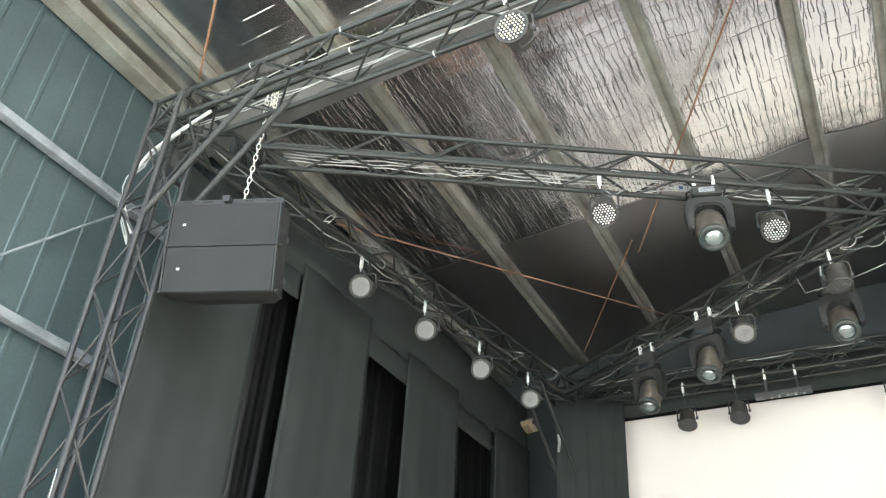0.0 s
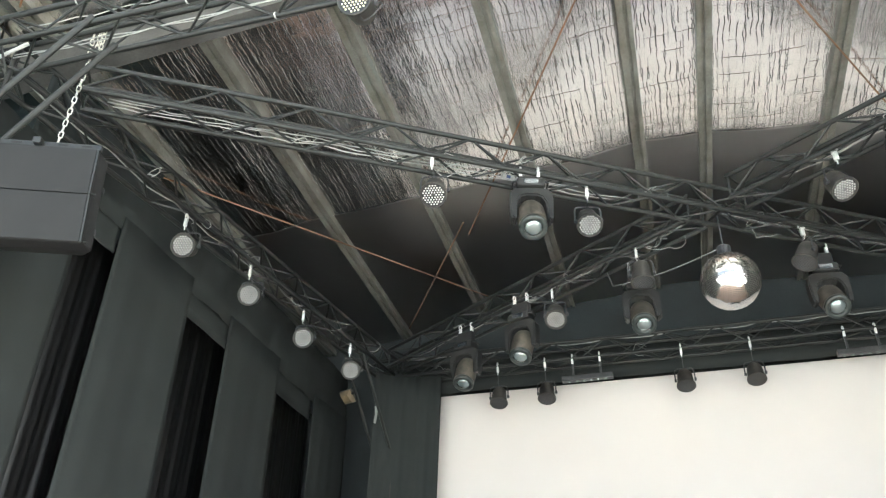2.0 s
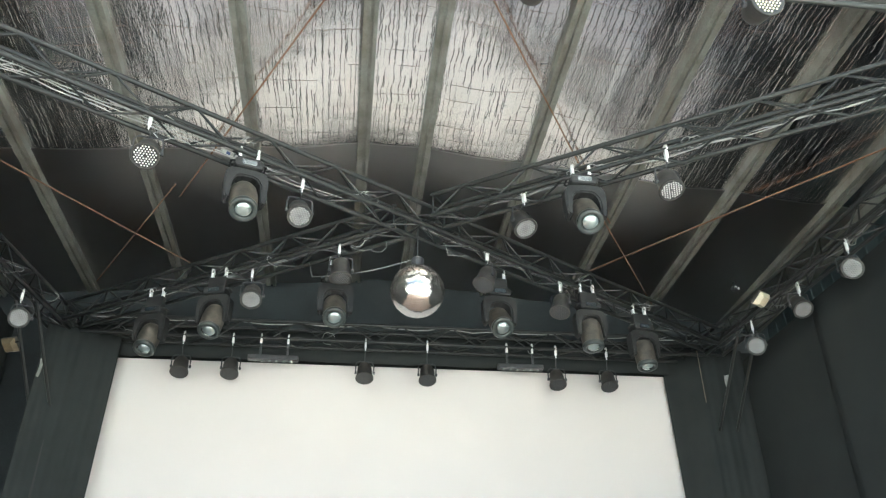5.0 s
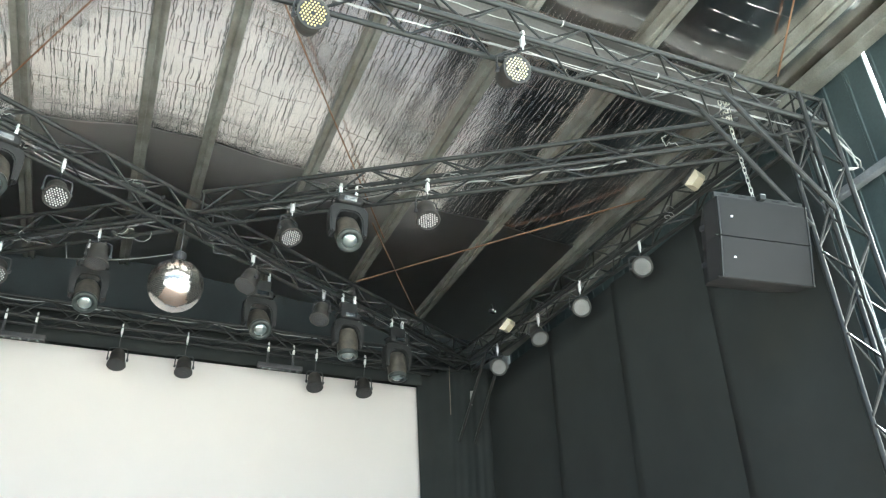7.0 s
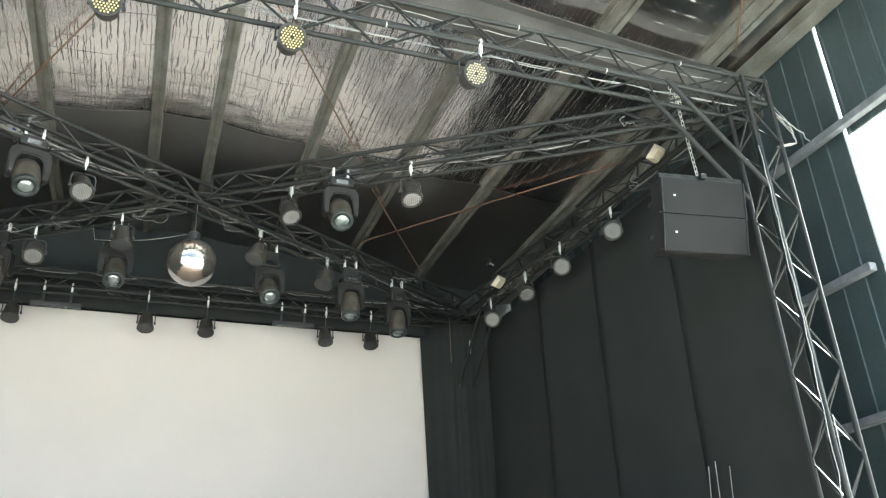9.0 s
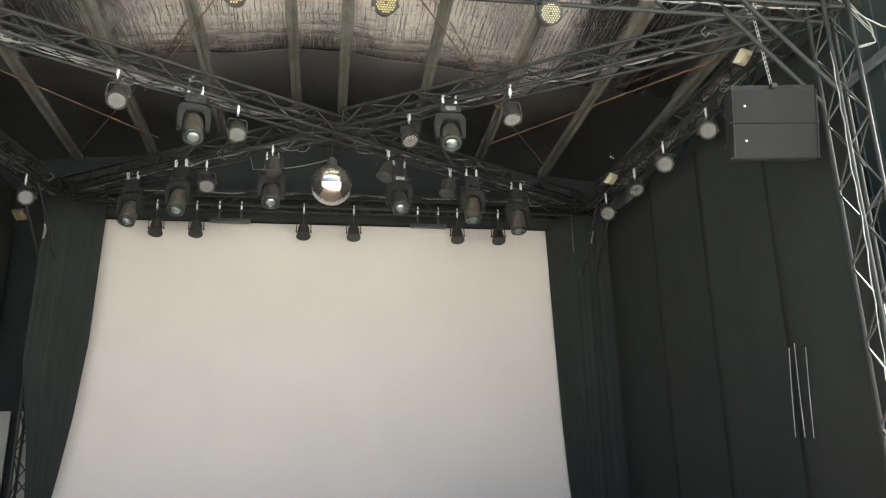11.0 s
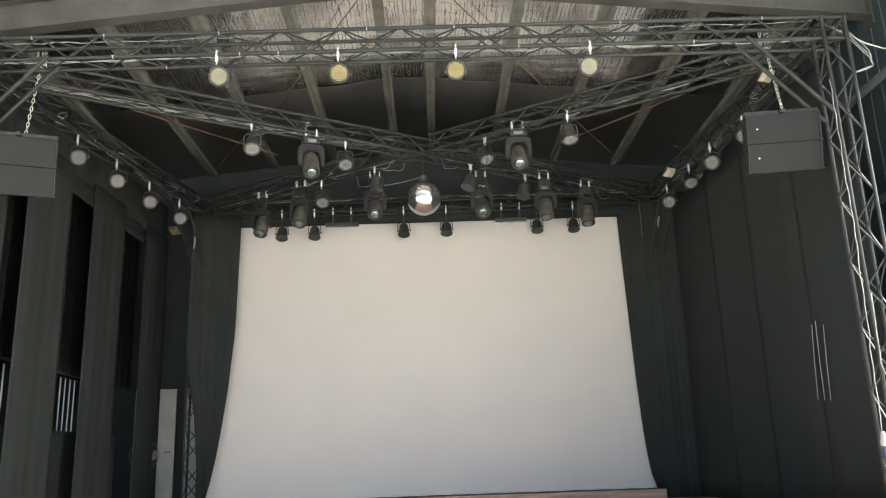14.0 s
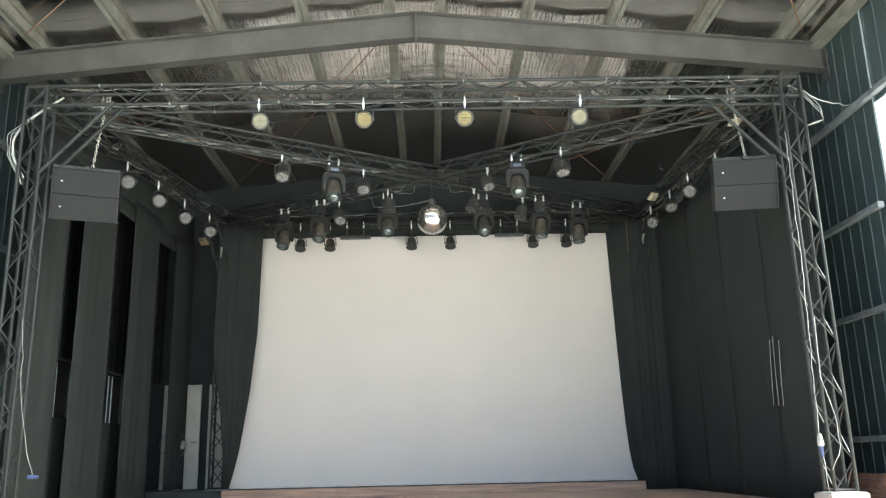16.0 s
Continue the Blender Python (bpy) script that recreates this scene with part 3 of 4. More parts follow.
for k, (ya, yb) in enumerate(((4.30, 5.60), (6.12, 7.40), (8.32, 9.60), (10.86, 11.95))):
    xa, xb = -4.98 + 0.04 * k, -4.96 + 0.06 * k
    drape("flat black cloth drape panel along the stage side", lambda v: (xa, ya), lambda v: (xb, yb), RISER_Z + 0.02 if k == 3 else STAGE_Z + 0.01, 6.52, 1.4, 0.016, 10 + k)
drape("black cloth header above the side drapes", lambda v: (-5.01, 4.75), lambda v: (-4.84, 12.0), 6.40, 7.25, 9, 0.014, 19, name="header_drape", nz=3)
for k, (ya, yb, zt) in enumerate(((4.9, 6.9, 6.5), (6.95, 9.1, 6.5), (9.15, 11.5, 6.5))):
    drape("glossy black plastic sheet hanging in a gap between drapes", lambda v: (-5.28, ya), lambda v: (-5.22, yb), 3.2, zt, (yb - ya) * 3.5, 0.012, 20 + k, PLASTIC_SHEET, name="plastic_sheet")
    drape("dull black cloth hanging low in a gap between drapes", lambda v: (-5.30, ya), lambda v: (-5.24, min(yb, 10.85)), STAGE_Z + 0.01, 2.24, (yb - ya) * 2, 0.012, 60 + k, name="low_drape", nz=4)
    drape("black cloth strip above the gap between drapes", lambda v: (-5.03 + 0.05 * k, (5.5, 7.3, 9.5)[k]), lambda v: (-5.0 + 0.05 * k, (6.15, 8.45, 10.8)[k]), 6.1, 6.5, 1, 0.006, 40 + k, name="valance_drape", nz=3)
tagged(part("drape_rail", sweep_bm([(-5.27, 4.3, 6.5), (-5.22, 12.63, 6.5)], 0.02, 8), BLACK_STEEL), "black steel tube that the plastic sheets hang from", "rail", kind="structure")
for k, (ya, yb) in enumerate(((4.15, 5.76), (5.66, 7.40), (7.31, 9.0), (8.9, 11.4))):
    drape("tall black cloth drape along the stage side", lambda v: (6.36 - 0.05 * k, ya), lambda v: (6.27 - 0.05 * k, yb + 0.08 * v), STAGE_Z + 0.01, 6.62, 1.0, 0.018, 30 + k)

# ---- stage lights ----


def led_bm():
    """Rows of little round lenses in a hexagonal field, facing -y."""
    bm = bmesh.new()
    s = 0.0262
    for r in range(-4, 5):
        for c in range(-5, 6):
            x, z = (c + 0.5 * (r % 2)) * s, r * s * 0.866
            if x * x + z * z < 0.098 ** 2 and (abs(x) + abs(z) > 0.012):
                lathe_bm([(0.0074, 0.0), (0.0066, -0.004), (0.0034, -0.006)], 8, "y", bm, (x, -0.1032, z))
    return bm


def led_pair(mat):
    me = mesh_of("led_array", led_bm(), True)
    me.materials.append(mat)
    return me


LED_MESH = {"white": led_pair(LED_WHITE), "warm": led_pair(LED_WARM), "pale": led_pair(LED_PALE), "dark": led_pair(DARK_LENS)}
PAR_BODY = mesh_of("can_body", lathe_bm([(0.060, 0.135), (0.082, 0.128), (0.096, 0.10), (0.103, 0.03), (0.112, -0.07), (0.124, -0.085), (0.127, -0.108), (0.118, -0.113), (0.110, -0.102), (0.02, -0.102)], 28, "y"), True)
PAR_BODY.materials.append(DUSTY_PLASTIC)
PAR_FACE = mesh_of("face", lathe_bm([(0.110, -0.1015), (0.109, -0.1035), (0.004, -0.1035)], 28, "y"))
PAR_FACE.materials.append(material("face_black", (0.012, 0.012, 0.012), rough=0.5, var=0.2))
bm = sweep_bm([(-0.128, 0, 0.0), (-0.128, 0, 0.10), (-0.118, 0, 0.150), (-0.09, 0, 0.165), (0.09, 0, 0.165), (0.118, 0, 0.150), (0.128, 0, 0.10), (0.128, 0, 0.0)], 0.009, 6)
for s in (-1, 1):
    lathe_bm([(0.022, -0.012), (0.022, 0.014), (0.012, 0.018)], 10, "x", bm, (s * 0.128, 0, 0))
PAR_YOKE = mesh_of("yoke", bm)
PAR_YOKE.materials.append(BLACK_PLASTIC)
bm = box_bm(0.030, 0.045, 0.10, (0, 0, 0.0), 0.006)
sweep_bm([(0, -0.035 + 0.0, 0.045), (0, -0.028, 0.085), (0, 0.0, 0.102), (0, 0.028, 0.085), (0, 0.034, 0.05)], 0.010, 6, bm)
sweep_bm([(0, 0, -0.09), (0, 0, -0.03)], 0.007, 6, bm)
CLAMP = mesh_of("clamp", bm)
CLAMP.materials.append(SILVER)


def par_light(lens, clamp, aim, label, group, led="white"):
    """A round stage light. lens: centre of its front; clamp: the chord it hangs on; aim: the way it faces."""
    aim = Vector(aim).normalized()
    lens, clamp = Vector(lens), Vector(clamp)
    body_at = lens - aim * 0.105
    t = thing("par_light", label, "stage light", group)
    t.location = clamp
    yaw = math.atan2(aim.x, -aim.y)
    pitch = math.asin(aim.z)
    rot = Euler((0, 0, yaw)).to_matrix().to_4x4()
    tilt = Euler((-pitch, 0, 0)).to_matrix().to_4x4()
    off = body_at - clamp
    body = part("can_body", PAR_BODY, None, t, m=Matrix.Translation(off) @ rot @ tilt)
    part("face", PAR_FACE, None, body)
    tagged(part("lens_field", LED_MESH[led], None, body, "rows of small round lenses"), kind="stuff")
    part("yoke", PAR_YOKE, None, t, m=Matrix.Translation(off) @ rot)
    top = off + Vector((0, 0, 0.165))
    part("clamp", CLAMP, None, t, "pale metal hook clamp", m=Matrix.Translation((0, 0, -0.06)) @ rot)
    if (Vector((0, 0, -0.15)) - top).length > 0.02:
        part("stem", sweep_bm([(0, 0, -0.10), (top.x, top.y, top.z)], 0.008, 6), BLACK_PLASTIC, t)
    return t


lab = "black round LED par light with pale lenses"
for k, (x, led) in enumerate(((-1.587, "pale"), (-0.08, "warm"), (1.388, "warm"), (3.07, "pale"))):
    par_light((x, 3.90, 6.26), (x, 3.78, 6.51), (0.02, -1, -0.35), lab, "front truss lights", led)
for x, y in ((-4.38, 6.37), (-4.19, 7.45), (-4.03, 8.58), (-3.80, 9.60)):
    par_light((x + 0.02, y - 0.02, 6.22), (x - 0.02, y, 6.58), (0.25, -1, -0.5), lab, "side truss lights")
for (x, y), aim in zip(((5.97, 6.36), (5.84, 7.52), (5.79, 8.55), (5.69, 9.64)), ((-0.5, -1, -0.3), (-0.35, -1, -0.45), (-0.1, -1, -1.4), (-0.5, -1, -0.5))):
    par_light((x - 0.03, y, 6.27), (x - 0.06, y - 0.05, 6.58), aim, lab, "side truss lights")
for lens, clamp, aim in (((-1.655, 6.13, 6.19), (-1.66, 6.08, 6.60), (0.1, -0.62, -1.0)), ((-0.338, 7.02, 6.23), (-0.33, 6.92, 6.60), (0.15, -0.62, -0.95)),
                         ((1.965, 7.08, 6.27), (1.93, 6.92, 6.60), (0.3, -0.5, -1.1)), ((3.184, 6.17, 6.20), (3.14, 6.06, 6.60), (0.05, -0.35, -1.2)),
                         ((0.08, 8.10, 6.15), (0.05, 8.19, 6.62), (0.0, -0.12, -1.2)), ((-0.94, 8.72, 6.16), (-0.98, 8.86, 6.63), (0.05, -0.6, -0.9)),
                         ((1.68, 8.10, 6.15), (1.75, 8.17, 6.62), (-0.5, -0.25, -1.2)), ((2.71, 8.70, 6.16), (2.79, 8.84, 6.63), (-0.3, -0.3, -1.2))):
    # rear lamps face down unlit: that shade is put into a darker lens colour
    rear = lens[1] > 8 and lens[0] > 0
    par_light(lens, clamp, aim, "black round LED par light hanging under a diagonal truss", "diagonal truss lights", "dark" if rear else "white")
for x in (-2.10, -1.42, 0.45, 1.345, 3.25, 4.02):
    par_light((x, 11.0, 6.17), (x, 10.985, 6.74), (0.0, -0.35, -1.0), "black round stage light tilted down before the white screen", "back truss lights", "dark")

# moving heads
bm = box_bm(0.27, 0.2, 0.095, (0, 0, -0.12), 0.022)
for s in (-1, 1):
    sweep_bm([(s * 0.12, -0.07, -0.10), (s * 0.165, -0.05, -0.10), (s * 0.165, 0.05, -0.10), (s * 0.12, 0.07, -0.10)], 0.011, 6, bm)
MH_BASE = mesh_of("base", bm)
MH_BASE.materials.append(YOKE_PLASTIC)
def arch_bm(depth):
    """A moulded yoke: one arch with rounded shoulders and tapering arms."""
    outer = [(-0.176, -0.53), (-0.192, -0.50), (-0.198, -0.44), (-0.205, -0.32), (-0.198, -0.225), (-0.155, -0.180), (-0.07, -0.168)]
    inner = [(-0.142, -0.53), (-0.140, -0.50), (-0.138, -0.44), (-0.136, -0.38), (-0.126, -0.325), (-0.095, -0.275), (-0.05, -0.258)]
    outer += [(-x, z) for x, z in outer[::-1]]
    inner += [(-x, z) for x, z in inner[::-1]]
    b = bmesh.new()
    n = len(outer)
    rows = [[b.verts.new((x, y, z)) for x, z in line] for line, y in ((outer, -depth), (inner, -depth), (inner, depth), (outer, depth))]
    for r in range(4):
        for k in range(n - 1):
            b.faces.new((rows[r][k], rows[r][k + 1], rows[(r + 1) % 4][k + 1], rows[(r + 1) % 4][k]))
    for k in (0, n - 1):
        b.faces.new([row[k] for row in rows])
    bmesh.ops.recalc_face_normals(b, faces=list(b.faces))
    bmesh.ops.bevel(b, geom=[e for e in b.edges if e.calc_face_angle(0.0) > 0.9], offset=0.014, segments=2, affect="EDGES")
    return b


bm = arch_bm(0.072)
for s in (-1, 1):
    lathe_bm([(0.05, -0.012), (0.05, 0.012), (0.038, 0.022)], 14, "x", bm, (s * 0.182, 0, -0.47))
MH_YOKE = mesh_of("yoke", bm)
MH_YOKE.materials.append(YOKE_PLASTIC)
MH_HEAD = mesh_of("head", lathe_bm([(0.07, 0.17), (0.105, 0.155), (0.128, 0.10), (0.134, 0.0), (0.132, -0.10), (0.125, -0.165), (0.122, -0.20), (0.105, -0.205), (0.10, -0.19), (0.02, -0.188)], 24, "y"), True)
MH_HEAD.materials.append(DUSTY_HEAD)
MH_LENS = mesh_of("lens", lathe_bm([(0.082, -0.186), (0.074, -0.203), (0.052, -0.215), (0.026, -0.221), (0.004, -0.223)], 24, "y"), True)
MH_LENS.materials.append(LENS_GLASS)
MH_RIM = mesh_of("rim", lathe_bm([(0.126, -0.150), (0.130, -0.155), (0.130, -0.198), (0.124, -0.208), (0.092, -0.206), (0.08, -0.195), (0.08, -0.15)], 24, "y"), True)
MH_RIM.materials.append(material("rim_plastic", (0.03, 0.036, 0.034), rough=0.3, var=0.3, scale=12))
bm = box_bm(0.14, 0.003, 0.055, (0, -0.102, -0.12), 0.001, seg=1)
MH_PANEL = mesh_of("display", bm)
MH_PANEL.materials.append(glass_material("display_glass", (0.05, 0.06, 0.07), 0.1))


def moving_head(clamp, yaw, pitch, label, drop=0.0):
    t = thing("moving_head_light", label, "moving light", "moving head lights", m=Matrix.Translation(clamp) @ Euler((0, 0, yaw)).to_matrix().to_4x4())
    for s in (-0.085, 0.085):
        part("clamp", CLAMP, None, t, "pale metal hook clamp", m=pose(s, 0, -0.03))
    low = pose(0, 0, -drop)
    if drop:
        part("omega_bracket", box_bm(0.22, 0.09, drop + 0.03, (0, 0, -0.075 - drop / 2), 0.008), YOKE_PLASTIC, t)
    part("base", MH_BASE, None, t, m=low)
    part("display", MH_PANEL, None, t, "small dark display panel", m=low)
    part("yoke", MH_YOKE, None, t, m=low)
    head = part("head", MH_HEAD, None, t, "dusty brown-grey lamp head", m=Matrix.Translation((0, 0, -0.47 - drop)) @ Euler((-pitch, 0, 0)).to_matrix().to_4x4())
    part("lens", MH_LENS, None, head, "pale domed glass lens")
    part("rim", MH_RIM, None, head)
    return t


mh = "black moving head light with glass lens hung upside down"
for (x, y, z), yaw, pitch in (((-0.83, 6.56, 6.60), 0.30, -1.12), ((2.42, 6.49, 6.60), 0.0, -1.0), ((0.03, 8.5, 6.58), 0.05, -1.0), ((-1.38, 8.98, 6.62), -0.3, -1.2),
                              ((-2.22, 9.6, 6.64), -0.3, -1.2), ((1.95, 8.62, 6.58), 0.1, -0.9), ((3.15, 8.94, 6.62), 0.1, -1.45), ((4.02, 9.5, 6.64), 0.15, -1.45)):
    moving_head((x, y, z), yaw, pitch, mh, 0.14 if y > 8 else 0.04)

# LED battens over the screen
for x0, x1 in ((-1.19, -0.49), (2.37, 3.04)):
    t = thing("led_batten", "black LED batten hanging over the screen", "batten light", "back truss lights", m=pose((x0 + x1) / 2, 10.99, 6.42))
    part("housing", box_bm(x1 - x0, 0.10, 0.075, (0, 0, 0), 0.012), BLACK_PLASTIC, t)
    for k in range(6):
        part("lens", lathe_bm([(0.024, 0.0), (0.02, -0.012), (0.004, -0.014)], 10, "z", None, ((k - 2.5) * 0.1, 0, -0.036)), LENS_GLASS, t)
    for s in (-1, 1):
        part("bracket", box_bm(0.03, 0.03, 0.22, (s * 0.19, 0, 0.15), 0.004), BLACK_PLASTIC, t)
        part("clamp", CLAMP, None, t, "pale metal hook clamp", m=pose(s * 0.19, -0.005, 0.27))

# small fitting with two glass studs under the roof
t = thing("ceiling_fitting", "small dark fitting with two shiny glass studs under the roof", "fitting", m=pose(6.40, 11.18, 8.02, 0, 0, 20))
part("housing", box_bm(0.12, 0.07, 0.06, (0, 0, 0), 0.012), BLACK_PLASTIC, t)
part("bracket", box_bm(0.03, 0.03, 0.14, (0, 0.01, 0.095), 0.003, seg=1), BLACK_STEEL, t)
for s in (-0.03, 0.03):
    part("glass_stud", lathe_bm([(0.020, 0.0), (0.018, -0.012), (0.008, -0.02)], 12, "y", None, (s, -0.034, -s * 0.3)), LED_WHITE, t, "shiny glass stud")

# square flood lights on the side truss
for (x, y, z), rz in (((5.88, 5.15, 6.66), 20), ((5.57, 9.08, 6.66), 30), ((-4.17, 10.45, 6.22), -20)):
    t = thing("flood_light", "small flood light with a cream square lens on the truss" if x > 0 else "small flood light with a brown lens at the tower", "flood light", "flood lights", m=pose(x, y, z, -38, 0, rz))
    part("housing", box_bm(0.22, 0.20, 0.05, (0, 0, 0.055), 0.012), DUSTY_PLASTIC, t)
    bm = bmesh.new()
    r = bmesh.ops.create_cone(bm, cap_ends=True, segments=4, radius1=0.085, radius2=0.14, depth=0.06)
    bmesh.ops.rotate(bm, cent=(0, 0, 0), matrix=Matrix.Rotation(radians(45), 3, "Z"), verts=list(bm.verts))
    part("lens", bm, FLOOD_GLASS if x > 0 else FLOOD_BROWN, t, "cream tapered lens" if x > 0 else "brown tapered lens")
    part("bracket", sweep_bm([(0, 0, 0.07), (0, 0.02, 0.17)], 0.012, 6), BLACK_PLASTIC, t)
    if x < 0:
        arm = [pose(x, y, z, -38, 0, rz).inverted() @ Vector(p) for p in ((-4.17, 10.45, 6.27), (-3.99, 10.36, 6.26))]
        part("mounting_arm", sweep_bm(arm, 0.012, 6), BLACK_STEEL, t)

# mirror ball
ball = thing("mirror_ball", "mirror ball of small silver tiles hanging below the truss crossing", "mirror ball", m=pose(0.912, 7.82, 5.885))
bm = bmesh.new()
R, rows = 0.292, 46
for i in range(rows):
    t0, t1 = math.pi * i / rows + 0.006, math.pi * (i + 1) / rows - 0.006
    n = max(4, int(2 * rows * math.sin((t0 + t1) / 2)))
    for k in range(n):
        p0, p1 = 2 * math.pi * k / n, 2 * math.pi * (k + 0.87) / n
        jit = random.uniform(-0.0012, 0.0012)
        vs = []
        tip, turn = random.uniform(-0.0003, 0.0003), random.uniform(-0.0003, 0.0003)
        for a, b, ku, kv in ((t0, p0, 1, 1), (t0, p1, 1, -1), (t1, p1, -1, -1), (t1, p0, -1, 1)):
            r = R + jit + ku * tip + kv * turn
            vs.append(bm.verts.new((r * math.sin(a) * math.cos(b), r * math.sin(a) * math.sin(b), r * math.cos(a))))
        bm.faces.new(vs[::-1])
tiles = part("mirror_tiles", bm, MIRROR, ball)
tagged(tiles, kind="stuff")
core = bmesh.new()
bmesh.ops.create_uvsphere(core, u_segments=40, v_segments=24, radius=R - 0.006)
part("core", core, material("ball_core_paint", (0.30, 0.29, 0.27), rough=0.6), ball)
part("motor", lathe_bm([(0.04, 0.285), (0.066, 0.30), (0.07, 0.33), (0.07, 0.39), (0.045, 0.41), (0.007, 0.42), (0.007, 0.79)], 16), BLACK_PLASTIC, ball, "small black motor with hanging rod")
part("hanging_bar", sweep_bm([(0.09, -0.185, 0.79), (-0.09, 0.105, 0.79)], 0.014, 8), BLACK_STEEL, ball)

# ---- loudspeakers ----
LINK = mesh_of("link", sweep_bm([(0.0145 * math.cos(a), 0, 0.020 * math.sin(a) + (0.011 if math.sin(a) > 0 else -0.011)) for a in [2 * math.pi * (k + 0.5) / 14 for k in range(14)]], 0.0046, 6, None, True))
LINK.materials.append(CHAIN_METAL)


def chain(p, q, label):
    p, q = Vector(p), Vector(q)
    t = thing("hoist_chain", label, "chain", "hoist chains", m=Matrix.Translation(p))
    n = round((q - p).length / 0.053)
    d = (q - p) / n
    for k in range(n):
        r = d.to_track_quat("Z", "Y").to_matrix().to_4x4() @ pose(0, 0, 0, 0, 0, 90 * (k % 2) + 20)
        part("link", LINK, None, t, m=Matrix.Translation(d * (k + 0.5)) @ r)
    return t


def speaker(at, yaw, tilt, label):
    """One line-array box; at: centre of its front face's top edge."""
    m = Matrix.Translation(at) @ Euler((0, 0, radians(yaw))).to_matrix().to_4x4() @ Euler((radians(tilt), 0, 0)).to_matrix().to_4x4()
    t = thing("line_array_speaker", label, "loudspeaker", "line array speakers", m=m)
    bm = bmesh.new()
    w, h, d = 0.45, 0.365, 0.52
    vs = [bm.verts.new(p) for p in ((-w, 0.02, 0), (w, 0.02, 0), (w, 0.02, -h), (-w, 0.02, -h), (-w + 0.16, d, -0.05), (w - 0.16, d, -0.05), (w - 0.16, d, -h + 0.05), (-w + 0.16, d, -h + 0.05), (-w, 0.22, 0), (w, 0.22, 0), (w, 0.22, -h), (-w, 0.22, -h))]
    for f in ((0, 1, 9, 8), (1, 2, 10, 9), (2, 3, 11, 10), (3, 0, 8, 11), (8, 9, 5, 4), (9, 10, 6, 5), (10, 11, 7, 6), (11, 8, 4, 7), (4, 5, 6, 7), (3, 2, 1, 0)):
        bm.faces.new([vs[k] for k in f])
    bmesh.ops.recalc_face_normals(bm, faces=list(bm.faces))
    bmesh.ops.bevel(bm, geom=list(bm.edges), offset=0.006, segments=1, affect="EDGES")
    part("cabinet", bm, CABINET, t)
    part("grille", box_bm(2 * w - 0.035, 0.018, h - 0.003, (0, 0.008, -h / 2), 0.005), GRILLE, t, "perforated black front grille")
    part("badge", box_bm(0.022, 0.004, 0.018, (-w + 0.13, -0.003, -0.18), 0.001, seg=1), SILVER, t, "small silver badge")
    for s in (-1, 1):
        part("rigging_rail", box_bm(0.016, 0.035, h - 0.004, (s * (w - 0.006), 0.012, -h / 2), 0.003, seg=1), BLACK_STEEL, t)
        part("rigging_pin", lathe_bm([(0.007, 0.0), (0.007, 0.03)], 8, "x", None, (s * w - (0.03 if s < 0 else 0), 0.03, -h + 0.012)), BLACK_STEEL, t)
        part("handle", box_bm(0.012, 0.11, 0.05, (s * (w - 0.04), 0.30, -h / 2), 0.012), BLACK_PLASTIC, t)
    return m


def array(at, yaw, label):
    m = speaker(at, yaw, 11, label)
    m2 = m @ Vector((0, 0, -0.369))
    speaker(m2, yaw, 15, label)
    f = thing("flying_frame", "black steel flying frame bolted on the top speaker", "rigging frame", "line array speakers", m=m @ pose(0, 0, 0.03))
    for y in (0.05, 0.40):
        part("beam", box_bm(0.90 if y < 0.2 else 0.5, 0.03, 0.05, (0, y, 0), 0.004, seg=1), BLACK_STEEL, f)
    for k in range(5):
        part("slot", box_bm(0.075, 0.004, 0.014, ((k - 2) * 0.17, 0.034, 0.004), 0.001, seg=1), GRILLE, f)
    part("beam", box_bm(0.06, 0.5, 0.05, (0, 0.22, 0.004), 0.004, seg=1), BLACK_STEEL, f)
    return m @ Vector((0.06, 0.17, 0.06))


for at, yaw, tx in (((-4.09, 4.06, 5.60), 21, -3.92), ((5.48, 4.03, 5.60), -7, 5.42)):
    top = array(at, yaw, "black line array loudspeaker hung by a chain")
    chain((tx, 4.10, 6.56), top, "zinc plated steel chain holding the loudspeakers")
    for dx in (-0.045, 0.012, 0.05):
        chain((tx + dx * 1.1, 4.10, 6.80 + dx * 0.3), (tx + dx, 4.12, 6.55), "zinc plated chain end slung over the truss")
    chain((tx - 0.07, 4.115, 6.57), (tx + 0.10, 4.12, 6.54), "zinc plated chain end slung over the truss")

# ---- cables ----


def cable(points, r, mat, label, sag=0.0, seed=0):
    """A loose cable through the points, with a slight sag and wander between them."""
    rng = random.Random(seed)
    out = []
    for a, b in zip(points, points[1:]):
        a, b = Vector(a), Vector(b)
        n = max(3, int((b - a).length / 0.16))
        for k in range(n):
            u = k / n
            w = Vector((rng.uniform(-1, 1), rng.uniform(-1, 1), rng.uniform(-1, 1))) * (0.012 if 0 < k else 0.0)
            out.append(a.lerp(b, u) + w + Vector((0, 0, -sag * 4 * u * (1 - u))))
    out.append(Vector(points[-1]))
    ob = part("cable", mesh_of("cable", sweep_bm(out, r, 6), True), mat)
    return tagged(ob, label, "cable", "stage cables")


